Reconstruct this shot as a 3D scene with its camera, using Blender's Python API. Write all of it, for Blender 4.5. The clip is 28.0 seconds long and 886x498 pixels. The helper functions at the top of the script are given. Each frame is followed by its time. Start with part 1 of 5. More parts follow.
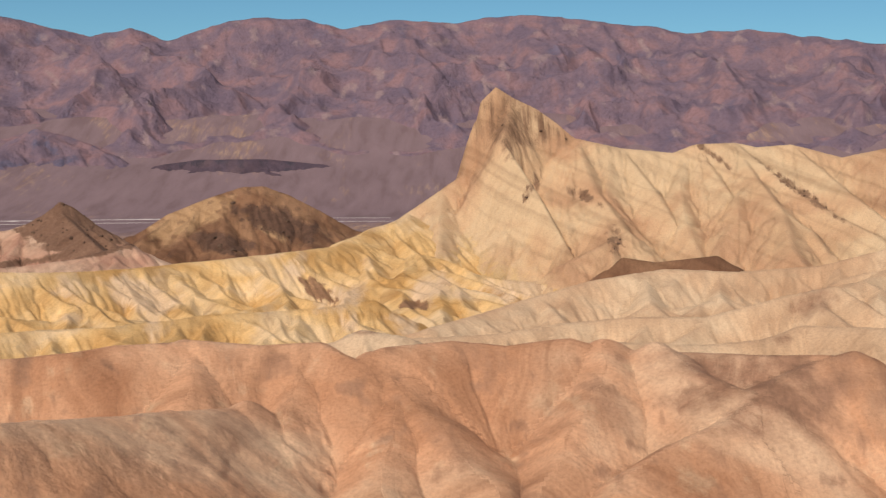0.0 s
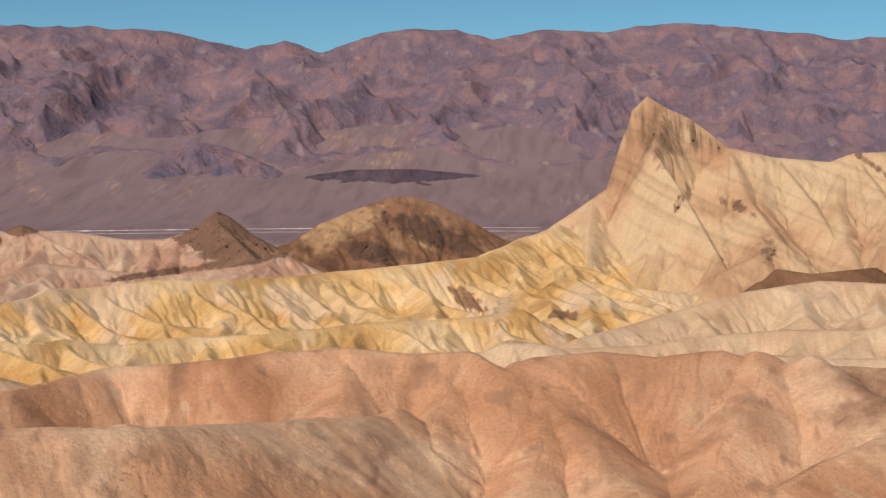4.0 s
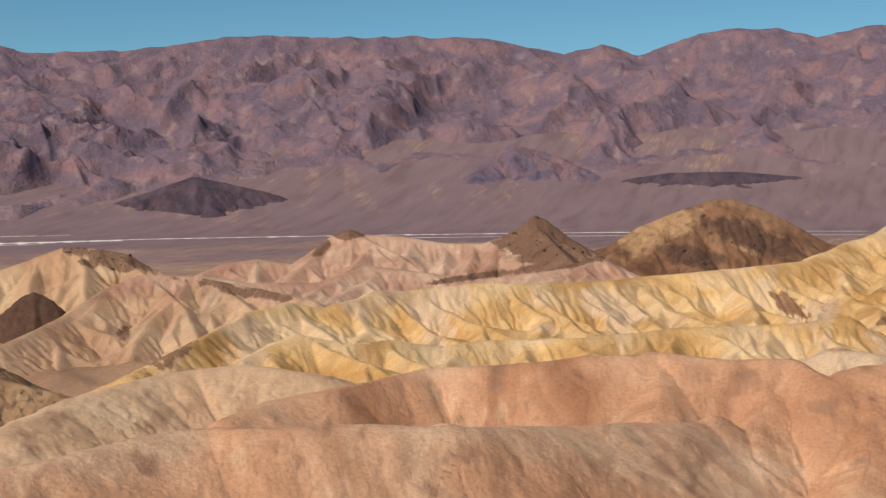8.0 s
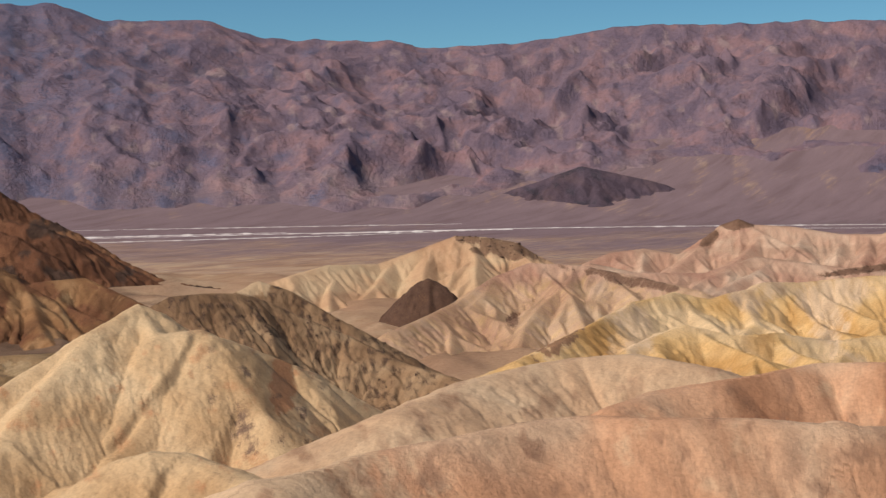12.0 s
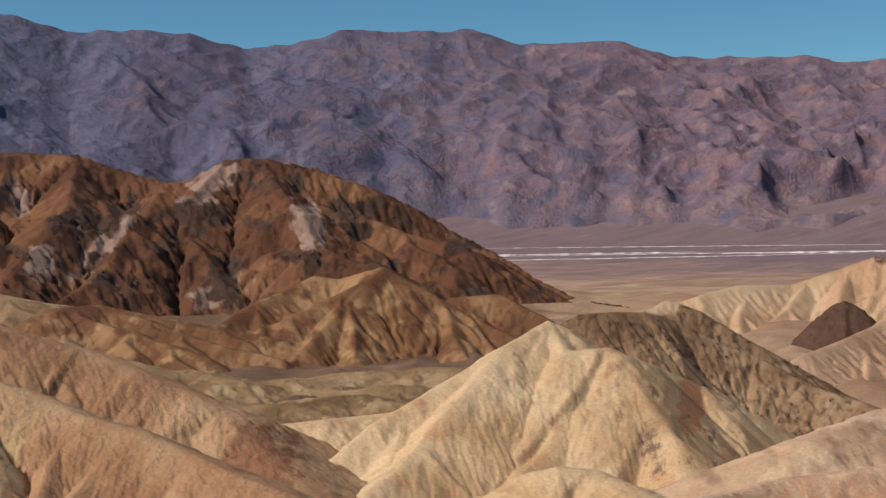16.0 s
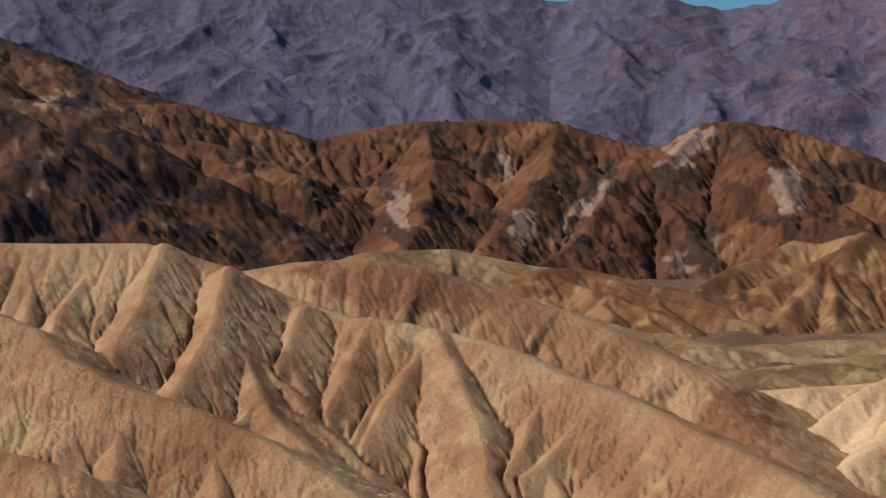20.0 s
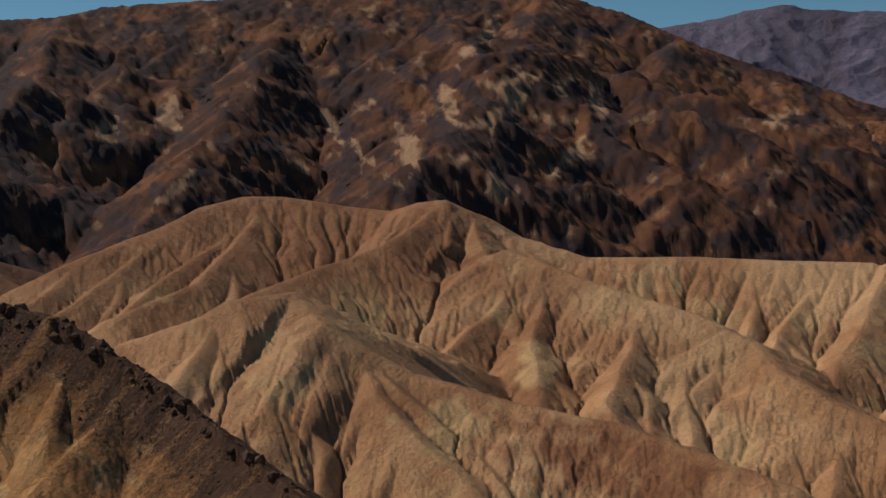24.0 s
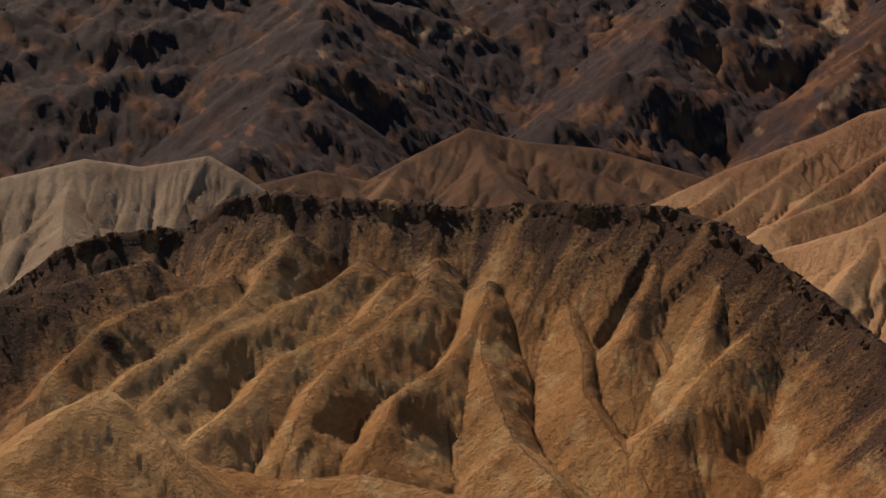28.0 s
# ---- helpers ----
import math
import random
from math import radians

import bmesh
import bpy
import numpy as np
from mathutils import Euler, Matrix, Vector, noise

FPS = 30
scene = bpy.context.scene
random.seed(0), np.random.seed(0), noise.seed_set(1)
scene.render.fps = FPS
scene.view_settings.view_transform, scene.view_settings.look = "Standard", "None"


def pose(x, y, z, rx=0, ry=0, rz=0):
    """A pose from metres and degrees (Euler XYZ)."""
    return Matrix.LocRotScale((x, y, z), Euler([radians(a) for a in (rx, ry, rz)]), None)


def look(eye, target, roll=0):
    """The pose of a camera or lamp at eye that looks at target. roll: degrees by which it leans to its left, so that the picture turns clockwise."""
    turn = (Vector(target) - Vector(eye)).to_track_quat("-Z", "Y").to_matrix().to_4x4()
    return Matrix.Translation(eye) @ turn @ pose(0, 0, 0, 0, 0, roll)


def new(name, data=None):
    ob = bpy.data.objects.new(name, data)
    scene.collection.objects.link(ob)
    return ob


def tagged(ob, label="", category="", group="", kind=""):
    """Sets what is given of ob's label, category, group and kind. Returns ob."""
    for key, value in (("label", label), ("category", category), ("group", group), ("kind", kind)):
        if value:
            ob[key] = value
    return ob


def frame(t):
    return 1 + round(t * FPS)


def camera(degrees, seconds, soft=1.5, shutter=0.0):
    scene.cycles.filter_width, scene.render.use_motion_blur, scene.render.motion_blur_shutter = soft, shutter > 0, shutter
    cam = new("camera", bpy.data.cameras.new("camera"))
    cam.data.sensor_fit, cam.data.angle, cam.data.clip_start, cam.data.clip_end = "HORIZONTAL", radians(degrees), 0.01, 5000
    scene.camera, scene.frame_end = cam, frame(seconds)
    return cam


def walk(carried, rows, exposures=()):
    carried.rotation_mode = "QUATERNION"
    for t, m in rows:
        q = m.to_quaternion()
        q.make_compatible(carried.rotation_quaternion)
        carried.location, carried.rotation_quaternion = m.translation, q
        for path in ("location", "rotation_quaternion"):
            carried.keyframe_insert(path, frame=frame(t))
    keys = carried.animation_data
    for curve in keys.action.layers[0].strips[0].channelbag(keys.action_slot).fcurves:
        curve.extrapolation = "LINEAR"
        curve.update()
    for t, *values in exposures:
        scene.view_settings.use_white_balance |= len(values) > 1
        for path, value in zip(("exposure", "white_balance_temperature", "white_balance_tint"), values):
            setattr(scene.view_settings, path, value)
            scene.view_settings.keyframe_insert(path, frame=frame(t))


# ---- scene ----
cam = camera(34.2, 28.0, soft=1.4)
EYE = 62.0
# seconds, turn to the left, look up, lean
ROWS = [
    (0.0, -0.08, -3.75, -0.07),
    (0.5, 0.34, -3.68, -0.06),
    (1.0, 0.91, -3.61, 0.07),
    (1.5, 1.44, -3.53, 0.10),
    (2.0, 2.05, -3.51, 0.22),
    (2.5, 2.93, -3.50, 0.26),
    (4.5, 7.24, -3.33, 0.03),
    (5.0, 8.85, -3.41, 0.14),
    (5.5, 10.31, -3.45, 0.21),
    (6.0, 11.99, -3.49, 0.22),
    (6.5, 13.57, -3.56, 0.24),
    (7.0, 15.07, -3.60, 0.42),
    (7.5, 16.52, -3.32, 0.43),
    (8.0, 18.46, -3.14, 0.63),
    (8.5, 20.42, -3.05, 0.74),
    (9.0, 22.15, -3.17, 0.77),
    (9.5, 23.61, -3.19, 0.84),
    (10.0, 25.43, -3.19, 0.98),
    (10.5, 27.63, -3.08, 0.80),
    (11.0, 29.79, -3.15, 0.81),
    (11.5, 31.85, -3.24, 0.96),
    (12.0, 33.78, -3.34, 1.00),
    (12.5, 35.73, -3.31, 1.23),
    (14.5, 42.86, -2.47, 1.18),
    (15.0, 44.78, -2.21, 1.05),
    (15.5, 47.44, -2.08, 1.09),
    (16.0, 49.96, -2.27, 1.22),
    (16.5, 52.26, -2.76, 1.32),
    (17.0, 54.44, -2.95, 1.33),
    (17.5, 56.52, -2.92, 1.51),
    (18.0, 58.58, -2.99, 1.54),
    (18.5, 60.55, -3.05, 1.63),
    (19.0, 63.02, -3.12, 1.71),
    (19.5, 65.83, -3.13, 1.99),
    (20.0, 68.80, -3.18, 1.93),
    (20.5, 72.67, -2.84, 2.09),
    (21.0, 76.18, -2.23, 2.07),
    (21.5, 79.44, -1.62, 2.30),
    (23.5, 93.73, -1.32, 1.51),
    (24.0, 97.04, -1.62, 1.51),
    (24.5, 100.14, -2.17, 1.40),
    (25.0, 103.14, -2.51, 1.24),
    (25.5, 106.24, -2.54, 1.12),
    (26.0, 109.55, -2.63, 1.11),
    (26.5, 113.01, -2.93, 0.89),
    (27.0, 116.11, -3.52, 0.90),
    (27.5, 119.50, -3.95, 0.94),
    (28.0, 122.95, -4.68, 1.45),
]
walk(cam, [(t, pose(0, 0, EYE, 0, 0, yaw) @ pose(0, 0, 0, 90 + up) @ pose(0, 0, 0, 0, 0, -lean)) for t, yaw, up, lean in ROWS],
     [(0, 0.0, 6500, 15), (11, 0.0, 6400, 14), (15, 0.0, 6200, 14), (18, -0.04, 6150, 13), (21, -0.12, 6400, 14), (24, -0.44, 6900, 16), (26, -0.45, 7300, 17.5), (28, -0.26, 7800, 19)])

# ---- light ----
SUN_AZ, SUN_UP = 156.0, 43.0
world = bpy.data.worlds.new("world")
scene.world = world
world.use_nodes = True
wn = world.node_tree.nodes
sky = wn.new("ShaderNodeTexSky")
sky.sky_type = "NISHITA"
sky.sun_disc = False
sky.sun_elevation = radians(SUN_UP)
sky.sun_rotation = radians(-SUN_AZ)
sky.altitude, sky.air_density, sky.dust_density, sky.ozone_density = 2500, 1.0, 0.0, 3.0
wn["Background"].inputs["Strength"].default_value = 0.075
tint = wn.new("ShaderNodeMix")
tint.data_type, tint.blend_type = "RGBA", "MULTIPLY"
tint.inputs[0].default_value, tint.inputs[7].default_value = 1.0, (0.62, 0.96, 0.95, 1)
world.node_tree.links.new(sky.outputs[0], tint.inputs[6])
world.node_tree.links.new(tint.outputs[2], wn["Background"].inputs["Color"])
sun_data = bpy.data.lights.new("sun", "SUN")
sun_data.energy, sun_data.angle, sun_data.color = 4.6, radians(0.5), (1.0, 0.92, 0.81)
sun = new("sun", sun_data)
sa, su = radians(SUN_AZ), radians(SUN_UP)
sun.matrix_world = look((-math.sin(sa) * math.cos(su) * 500, math.cos(sa) * math.cos(su) * 500, math.sin(su) * 500), (0, 0, 0))

# ---- noise ----
GR = np.random.RandomState(7)
PERM = np.concatenate([GR.permutation(256)] * 2)
ANG = GR.rand(256) * 2 * np.pi
GX, GY = np.cos(ANG), np.sin(ANG)


def perlin(x, y):
    xi, yi = np.floor(x).astype(np.int64), np.floor(y).astype(np.int64)
    xf, yf = x - xi, y - yi
    xi, yi = xi & 255, yi & 255
    u, v = xf * xf * xf * (xf * (xf * 6 - 15) + 10), yf * yf * yf * (yf * (yf * 6 - 15) + 10)

    def corner(i, j):
        h = PERM[PERM[(xi + i) & 255] + ((yi + j) & 255)]
        return GX[h] * (xf - i) + GY[h] * (yf - j)

    a, b, c, d = corner(0, 0), corner(1, 0), corner(0, 1), corner(1, 1)
    return (a + u * (b - a)) * (1 - v) + (c + u * (d - c)) * v


def fbm(x, y, octaves=4, gain=0.5):
    total, amp = 0.0, 1.0
    for k in range(octaves):
        total = total + amp * perlin(x + 17.3 * k, y - 9.1 * k)
        x, y, amp = x * 2.03, y * 2.03, amp * gain
    return total


def ridged(x, y, octaves=4, gain=0.5):
    total, amp, weight = 0.0, 1.0, 1.0
    for k in range(octaves):
        n = (1 - np.abs(perlin(x + 31.7 * k, y + 5.9 * k)) * 1.6) ** 2 * weight
        total = total + amp * n
        weight = np.clip(n * 1.4, 0, 1)
        x, y, amp = x * 2.07, y * 2.07, amp * gain
    return total


def smooth(a, b, x):
    t = np.clip((x - a) / (b - a), 0, 1)
    return t * t * (3 - 2 * t)


# ---- materials ----
def nodes_of(name, rough=0.95):
    m = bpy.data.materials.new(name)
    m.use_nodes = True
    bsdf = m.node_tree.nodes["Principled BSDF"]
    bsdf.inputs["Roughness"].default_value = rough
    bsdf.inputs["Specular IOR Level"].default_value = 0.15
    return m, m.node_tree.nodes, m.node_tree.links, bsdf


def noise_node(n, l, vec, scale, detail=5, rough=0.6, distort=0.0):
    t = n.new("ShaderNodeTexNoise")
    t.inputs["Scale"].default_value, t.inputs["Detail"].default_value = scale, detail
    t.inputs["Roughness"].default_value, t.inputs["Distortion"].default_value = rough, distort
    l.new(vec, t.inputs["Vector"])
    return t.outputs["Fac"]


def ramp_node(n, l, fac, stops):
    r = n.new("ShaderNodeValToRGB")
    e = r.color_ramp.elements
    while len(e) < len(stops):
        e.new(0.5)
    for k, (p, c) in enumerate(stops):
        e[k].position, e[k].color = p, (*c, 1)
    l.new(fac, r.inputs["Fac"])
    return r.outputs["Color"]


def mix_node(n, l, fac, a, b, kind="MIX"):
    m = n.new("ShaderNodeMix")
    m.data_type, m.blend_type = "RGBA", kind
    for socket, v in ((m.inputs[0], fac), (m.inputs[6], a), (m.inputs[7], b)):
        if hasattr(v, "is_linked"):
            l.new(v, socket)
        else:
            socket.default_value = v if isinstance(v, (int, float)) else (*v, 1)
    return m.outputs[2]


def math_node(n, l, kind, a, b, c=None):
    m = n.new("ShaderNodeMath")
    m.operation = kind
    for k, v in enumerate((a, b, c)):
        if v is None:
            continue
        if isinstance(v, (int, float)):
            m.inputs[k].default_value = v
        else:
            l.new(v, m.inputs[k])
    return m.outputs[0]


def range_node(n, l, v, a, b):
    m = n.new("ShaderNodeMapRange")
    m.inputs[1].default_value, m.inputs[2].default_value = a, b
    l.new(v, m.inputs[0])
    return m.outputs[0]


def earth(name, low, mid, high, cap=(0.06, 0.04, 0.03), tint=None, scale=0.02, grain=1.0, bump=1.0, strata=0.0, streak=0.45, dip=(0.0, 0.0, 1.0), rag=1.7, broad=0.4, drip=True):
    """Bare eroded clay: three tones in large drifts, streaks down the slope, rubble, caprock, haze or shade tones where
    the attribute cap is set.
    """
    m, n, l, bsdf = nodes_of(name)
    pos = n.new("ShaderNodeNewGeometry").outputs["Position"]
    flow = n.new("ShaderNodeAttribute")
    flow.attribute_name = "flow"
    capa = n.new("ShaderNodeAttribute")
    capa.attribute_name = "cap"
    tina = n.new("ShaderNodeAttribute")
    tina.attribute_name = "tone"
    big = noise_node(n, l, pos, scale, 4, 0.55, 0.6)
    col = ramp_node(n, l, big, [(0.36, low), (0.5, mid), (0.64, high)])
    st = n.new("ShaderNodeMapping")
    st.inputs["Scale"].default_value = (1.0, 0.12, 1.0)
    l.new(flow.outputs["Vector"], st.inputs["Vector"])
    streaks = noise_node(n, l, st.outputs[0], 0.35 * grain, 5, 0.65)
    frag = noise_node(n, l, pos, 2.2 * grain, 6, 0.8)
    edge = streaks if drip else noise_node(n, l, pos, 0.16 * grain, 5, 0.62, 0.5)
    soft = 1.5 if drip else 0.8
    rim = math_node(n, l, "MULTIPLY_ADD", edge, soft, math_node(n, l, "MULTIPLY_ADD", frag, rag, -0.5 * rag - 0.5 * soft))
    if tint:
        tsum = math_node(n, l, "ADD", rim, tina.outputs["Fac"])
        tmask = math_node(n, l, "MULTIPLY", range_node(n, l, tsum, 0.1, 0.75), range_node(n, l, tina.outputs["Fac"], 0.0, 0.3))
        col = mix_node(n, l, tmask, col, tint)
    shade = ramp_node(n, l, streaks, [(0.3, (0.62, 0.58, 0.55)), (0.5, (1, 1, 1)), (0.72, (1.16, 1.15, 1.12))])
    col = mix_node(n, l, streak * 1.0, col, mix_node(n, l, 1.0, col, shade, "MULTIPLY"))
    bst = n.new("ShaderNodeMapping")
    bst.inputs["Scale"].default_value = (1.0, 0.18, 1.0)
    l.new(flow.outputs["Vector"], bst.inputs["Vector"])
    wide_streak = noise_node(n, l, bst.outputs[0], 0.085 * grain, 4, 0.6, 0.4)
    bcol = ramp_node(n, l, wide_streak, [(0.34, (0.55, 0.48, 0.44)), (0.47, (0.9, 0.88, 0.86)), (0.55, (1.02, 1.0, 0.98)), (0.68, (1.2, 1.2, 1.18))])
    col = mix_node(n, l, broad, col, mix_node(n, l, 1.0, col, bcol, "MULTIPLY"))
    if strata:
        sep = n.new("ShaderNodeVectorMath")
        sep.operation = "DOT_PRODUCT"
        l.new(pos, sep.inputs[0])
        sep.inputs[1].default_value = dip
        warp = n.new("ShaderNodeMath")
        warp.operation = "MULTIPLY_ADD"
        l.new(big, warp.inputs[0])
        warp.inputs[1].default_value = 11
        l.new(sep.outputs["Value"], warp.inputs[2])
        comb = n.new("ShaderNodeCombineXYZ")
        l.new(warp.outputs[0], comb.inputs[2])
        bands = noise_node(n, l, comb.outputs[0], 0.1, 2, 0.6)
        layer = ramp_node(n, l, bands, [(0.38, (0.55, 0.5, 0.47)), (0.48, (1, 1, 1)), (0.65, (1.15, 1.15, 1.15))])
        col = mix_node(n, l, strata, col, mix_node(n, l, 1.0, col, layer, "MULTIPLY"))
    fine = noise_node(n, l, pos, 1.6 * grain, 6, 0.7)
    speck = ramp_node(n, l, fine, [(0.3, (0.72, 0.69, 0.67)), (0.5, (1, 1, 1)), (0.7, (1.2, 1.2, 1.19))])
    col = mix_node(n, l, 0.7, col, mix_node(n, l, 1.0, col, speck, "MULTIPLY"))
    rub = noise_node(n, l, pos, 0.5 * grain, 6, 0.75)
    capc = mix_node(n, l, 0.6, mix_node(n, l, rub, tuple(c * 0.4 for c in cap), tuple(c * 1.9 for c in cap)), mix_node(n, l, 1.0, mix_node(n, l, rub, tuple(c * 0.4 for c in cap), tuple(c * 1.9 for c in cap)), bcol, "MULTIPLY"))
    both = math_node(n, l, "ADD", rim, capa.outputs["Fac"])
    mask = math_node(n, l, "MULTIPLY", range_node(n, l, both, *((0.2, 0.65) if rag > 1 else (0.0, 0.85))), range_node(n, l, capa.outputs["Fac"], 0.0, 0.25))
    col = mix_node(n, l, mask, col, capc)
    l.new(col, bsdf.inputs["Base Color"])
    b = n.new("ShaderNodeBump")
    b.inputs["Strength"].default_value, b.inputs["Distance"].default_value = min(1.0, 0.75 * bump), 0.55 / grain
    add = n.new("ShaderNodeMath")
    add.operation = "ADD"
    l.new(fine, add.inputs[0])
    both_h = n.new("ShaderNodeMath")
    both_h.operation = "ADD"
    l.new(streaks, both_h.inputs[0])
    l.new(rub, both_h.inputs[1])
    l.new(both_h.outputs[0], add.inputs[1])
    l.new(add.outputs[0], b.inputs["Height"])
    l.new(b.outputs[0], bsdf.inputs["Normal"])
    return m


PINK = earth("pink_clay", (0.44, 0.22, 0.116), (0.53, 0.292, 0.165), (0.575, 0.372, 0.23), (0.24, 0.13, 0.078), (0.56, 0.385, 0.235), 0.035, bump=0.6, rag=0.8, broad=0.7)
GOLD = earth("golden_mudstone", (0.49, 0.275, 0.095), (0.595, 0.381, 0.165), (0.64, 0.455, 0.255), (0.223, 0.121, 0.0651), (0.595, 0.419, 0.26), 0.03, bump=0.7, rag=1.2, broad=0.6)
BUFF = earth("buff_sandstone", (0.435, 0.252, 0.14), (0.52, 0.334, 0.188), (0.56, 0.395, 0.232), (0.193, 0.113, 0.0672), (0.53, 0.35, 0.12), 0.025, strata=0.5, dip=(0.5, 0.0, 1.0), rag=1.2, streak=0.2, broad=0.15)
ROSE = earth("rose_mudstone", (0.409, 0.223, 0.149), (0.493, 0.307, 0.205), (0.558, 0.391, 0.27), (0.158, 0.0884, 0.0558), (0.484, 0.316, 0.149), 0.03, strata=0.25)
CREAM = earth("cream_siltstone", (0.49, 0.312, 0.158), (0.57, 0.386, 0.21), (0.61, 0.44, 0.255), (0.177, 0.112, 0.0744), (0.465, 0.233, 0.112), 0.04, bump=0.6, streak=0.3, broad=0.45)
CREAMPINK = earth("cream_pink_clay", (0.461, 0.287, 0.165), (0.522, 0.348, 0.209), (0.557, 0.4, 0.252), (0.235, 0.131, 0.0783), scale=0.03, bump=0.5, rag=0.9)
TAN = earth("tan_clay", (0.34, 0.178, 0.088), (0.435, 0.243, 0.124), (0.5, 0.315, 0.17), (0.225, 0.105, 0.054), (0.485, 0.322, 0.165), 0.04, bump=0.85, rag=1.0)
GREYCLAY = earth("grey_clay", (0.28, 0.19, 0.125), (0.36, 0.26, 0.175), (0.42, 0.32, 0.225), (0.15, 0.1, 0.07), scale=0.04)
UMBER = earth("umber_clay", (0.155, 0.074, 0.034), (0.24, 0.12, 0.052), (0.35, 0.2, 0.094), (0.13, 0.056, 0.027), (0.43, 0.27, 0.13), 0.03, rag=0.9)
BROWN = earth("brown_rock", (0.16, 0.08, 0.044), (0.22, 0.112, 0.06), (0.3, 0.165, 0.088), (0.1, 0.055, 0.036), (0.42, 0.255, 0.13), 0.02, 0.7, 1.2, strata=0.6, dip=(0.45, 0.0, 1.0), drip=False)
RUST = earth("rusty_volcanic_rock", (0.1, 0.044, 0.023), (0.16, 0.068, 0.034), (0.25, 0.12, 0.056), (0.065, 0.037, 0.025), (0.34, 0.22, 0.16), 0.016, 0.5, 1.2, rag=1.2, streak=0.3, broad=0.35, drip=False)
DARK = earth("dark_volcanic_rock", (0.052, 0.027, 0.023), (0.1, 0.044, 0.028), (0.19, 0.085, 0.04), (0.042, 0.027, 0.028), (0.38, 0.24, 0.145), 0.018, 0.5, 1.2, rag=1.2, streak=0.2, broad=0.25, drip=False)
RUBBLE = earth("brown_rubble_slope", (0.21, 0.122, 0.064), (0.3, 0.182, 0.097), (0.38, 0.25, 0.14), (0.085, 0.05, 0.032), (0.52, 0.36, 0.21), 0.05, 2.2, 1.3, rag=1.9, drip=False)
RUSTCLAY = earth("rust_brown_clay", (0.1, 0.05, 0.029), (0.15, 0.074, 0.04), (0.22, 0.115, 0.06), (0.07, 0.04, 0.028), (0.36, 0.2, 0.1), 0.03, rag=0.9)
OLIVE = earth("olive_wash_clay", (0.185, 0.11, 0.052), (0.265, 0.163, 0.077), (0.36, 0.235, 0.12), (0.1, 0.054, 0.033), (0.42, 0.29, 0.155), 0.03)
CAPPED = earth("capped_clay", (0.387, 0.189, 0.0731), (0.473, 0.245, 0.0989), (0.525, 0.31, 0.138), (0.07, 0.038, 0.024), (0.55, 0.344, 0.163), 0.05, bump=1.3, rag=1.1, broad=0.5)
# distant rock with the purple of the haze mixed into its base colour
HAZED_ROCK = earth("haze_tinted_mountain_rock", (0.145, 0.104, 0.132), (0.184, 0.124, 0.145), (0.25, 0.147, 0.15), (0.106, 0.099, 0.146), (0.29, 0.2, 0.19), 0.011, 0.06, 1.0, streak=0.0, rag=1.2, broad=0.0, drip=False)
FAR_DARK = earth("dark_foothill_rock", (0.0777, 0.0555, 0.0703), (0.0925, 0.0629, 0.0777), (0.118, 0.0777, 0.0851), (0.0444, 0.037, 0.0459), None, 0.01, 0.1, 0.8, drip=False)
SALT = earth("salt_crust", (0.62, 0.55, 0.5), (0.7, 0.63, 0.58), (0.76, 0.7, 0.65), scale=0.01, bump=0.3, streak=0.0)


# ---- terrain ----
def xyz(a, r):
    a = np.radians(a)
    return -r * np.sin(a), r * np.cos(a)


def to_plan(line):
    p = np.array(line, float)
    x, y = xyz(p[:, 0], p[:, 1])
    return np.stack([x, y, p[:, 2]], 1)


def base_level(x, y):
    """The wash between the hills and the valley floor far below, in metres from the eye."""
    r = np.hypot(x, y)
    a = np.degrees(np.arctan2(-x, y))
    wash = 67 + 8 * (1 - smooth(40, 50, a)) + 8 * smooth(85, 95, a)
    knoll = np.maximum(-1.7 - 0.5 * np.maximum(r - 4, 0), -wash)
    down = (wash - 135) * smooth(900, 1900, r)
    fan = (150 + 30 * smooth(34, 20, a)) * smooth(3100, 4250, r) + 90 * smooth(32, 22, a) * smooth(3780, 4400, r)
    return knoll + down + fan


def grid_parts(parent, names, label, X, Y, Z, mat, attrs, keep):
    """The same surface cut into meshes of its own for each crest, with the normals of the whole."""
    P = np.stack([X, Y, Z], -1)
    N = np.cross(np.gradient(P, axis=1), np.gradient(P, axis=0))
    N /= np.linalg.norm(N, axis=-1, keepdims=True)
    for k, key in enumerate(names):
        ob = grid_mesh(key, X, Y, Z, mat, {**attrs, "shape_normal": N}, keep, label == k)
        if ob:
            at = ob.data.attributes["shape_normal"]
            co = np.empty(len(ob.data.vertices) * 3, np.float32)
            at.data.foreach_get("vector", co)
            ob.data.normals_split_custom_set_from_vertices(co.reshape(-1, 3).tolist())
            ob.data.attributes.remove(ob.data.attributes["shape_normal"])
            ob.parent = parent


def nearest_crest(X, Y, crests):
    """The index of the crest line that lies nearest in plan, with an uneven border."""
    X, Y = X + 4 * fbm(X / 25, Y / 25, 3), Y + 4 * fbm(X / 25 + 9, Y / 25, 3)
    best, label = np.full(X.shape, 1e9), np.zeros(X.shape, int)
    for k, pts in enumerate(crests.values()):
        p = to_plan(pts)
        for u, v in zip(p[:-1], p[1:]):
            ux, uy = v[0] - u[0], v[1] - u[1]
            t = np.clip(((X - u[0]) * ux + (Y - u[1]) * uy) / (ux * ux + uy * uy + 1e-9), 0, 1)
            d = (X - u[0] - t * ux) ** 2 + (Y - u[1] - t * uy) ** 2
            label, best = np.where(d < best, k, label), np.minimum(d, best)
    return label


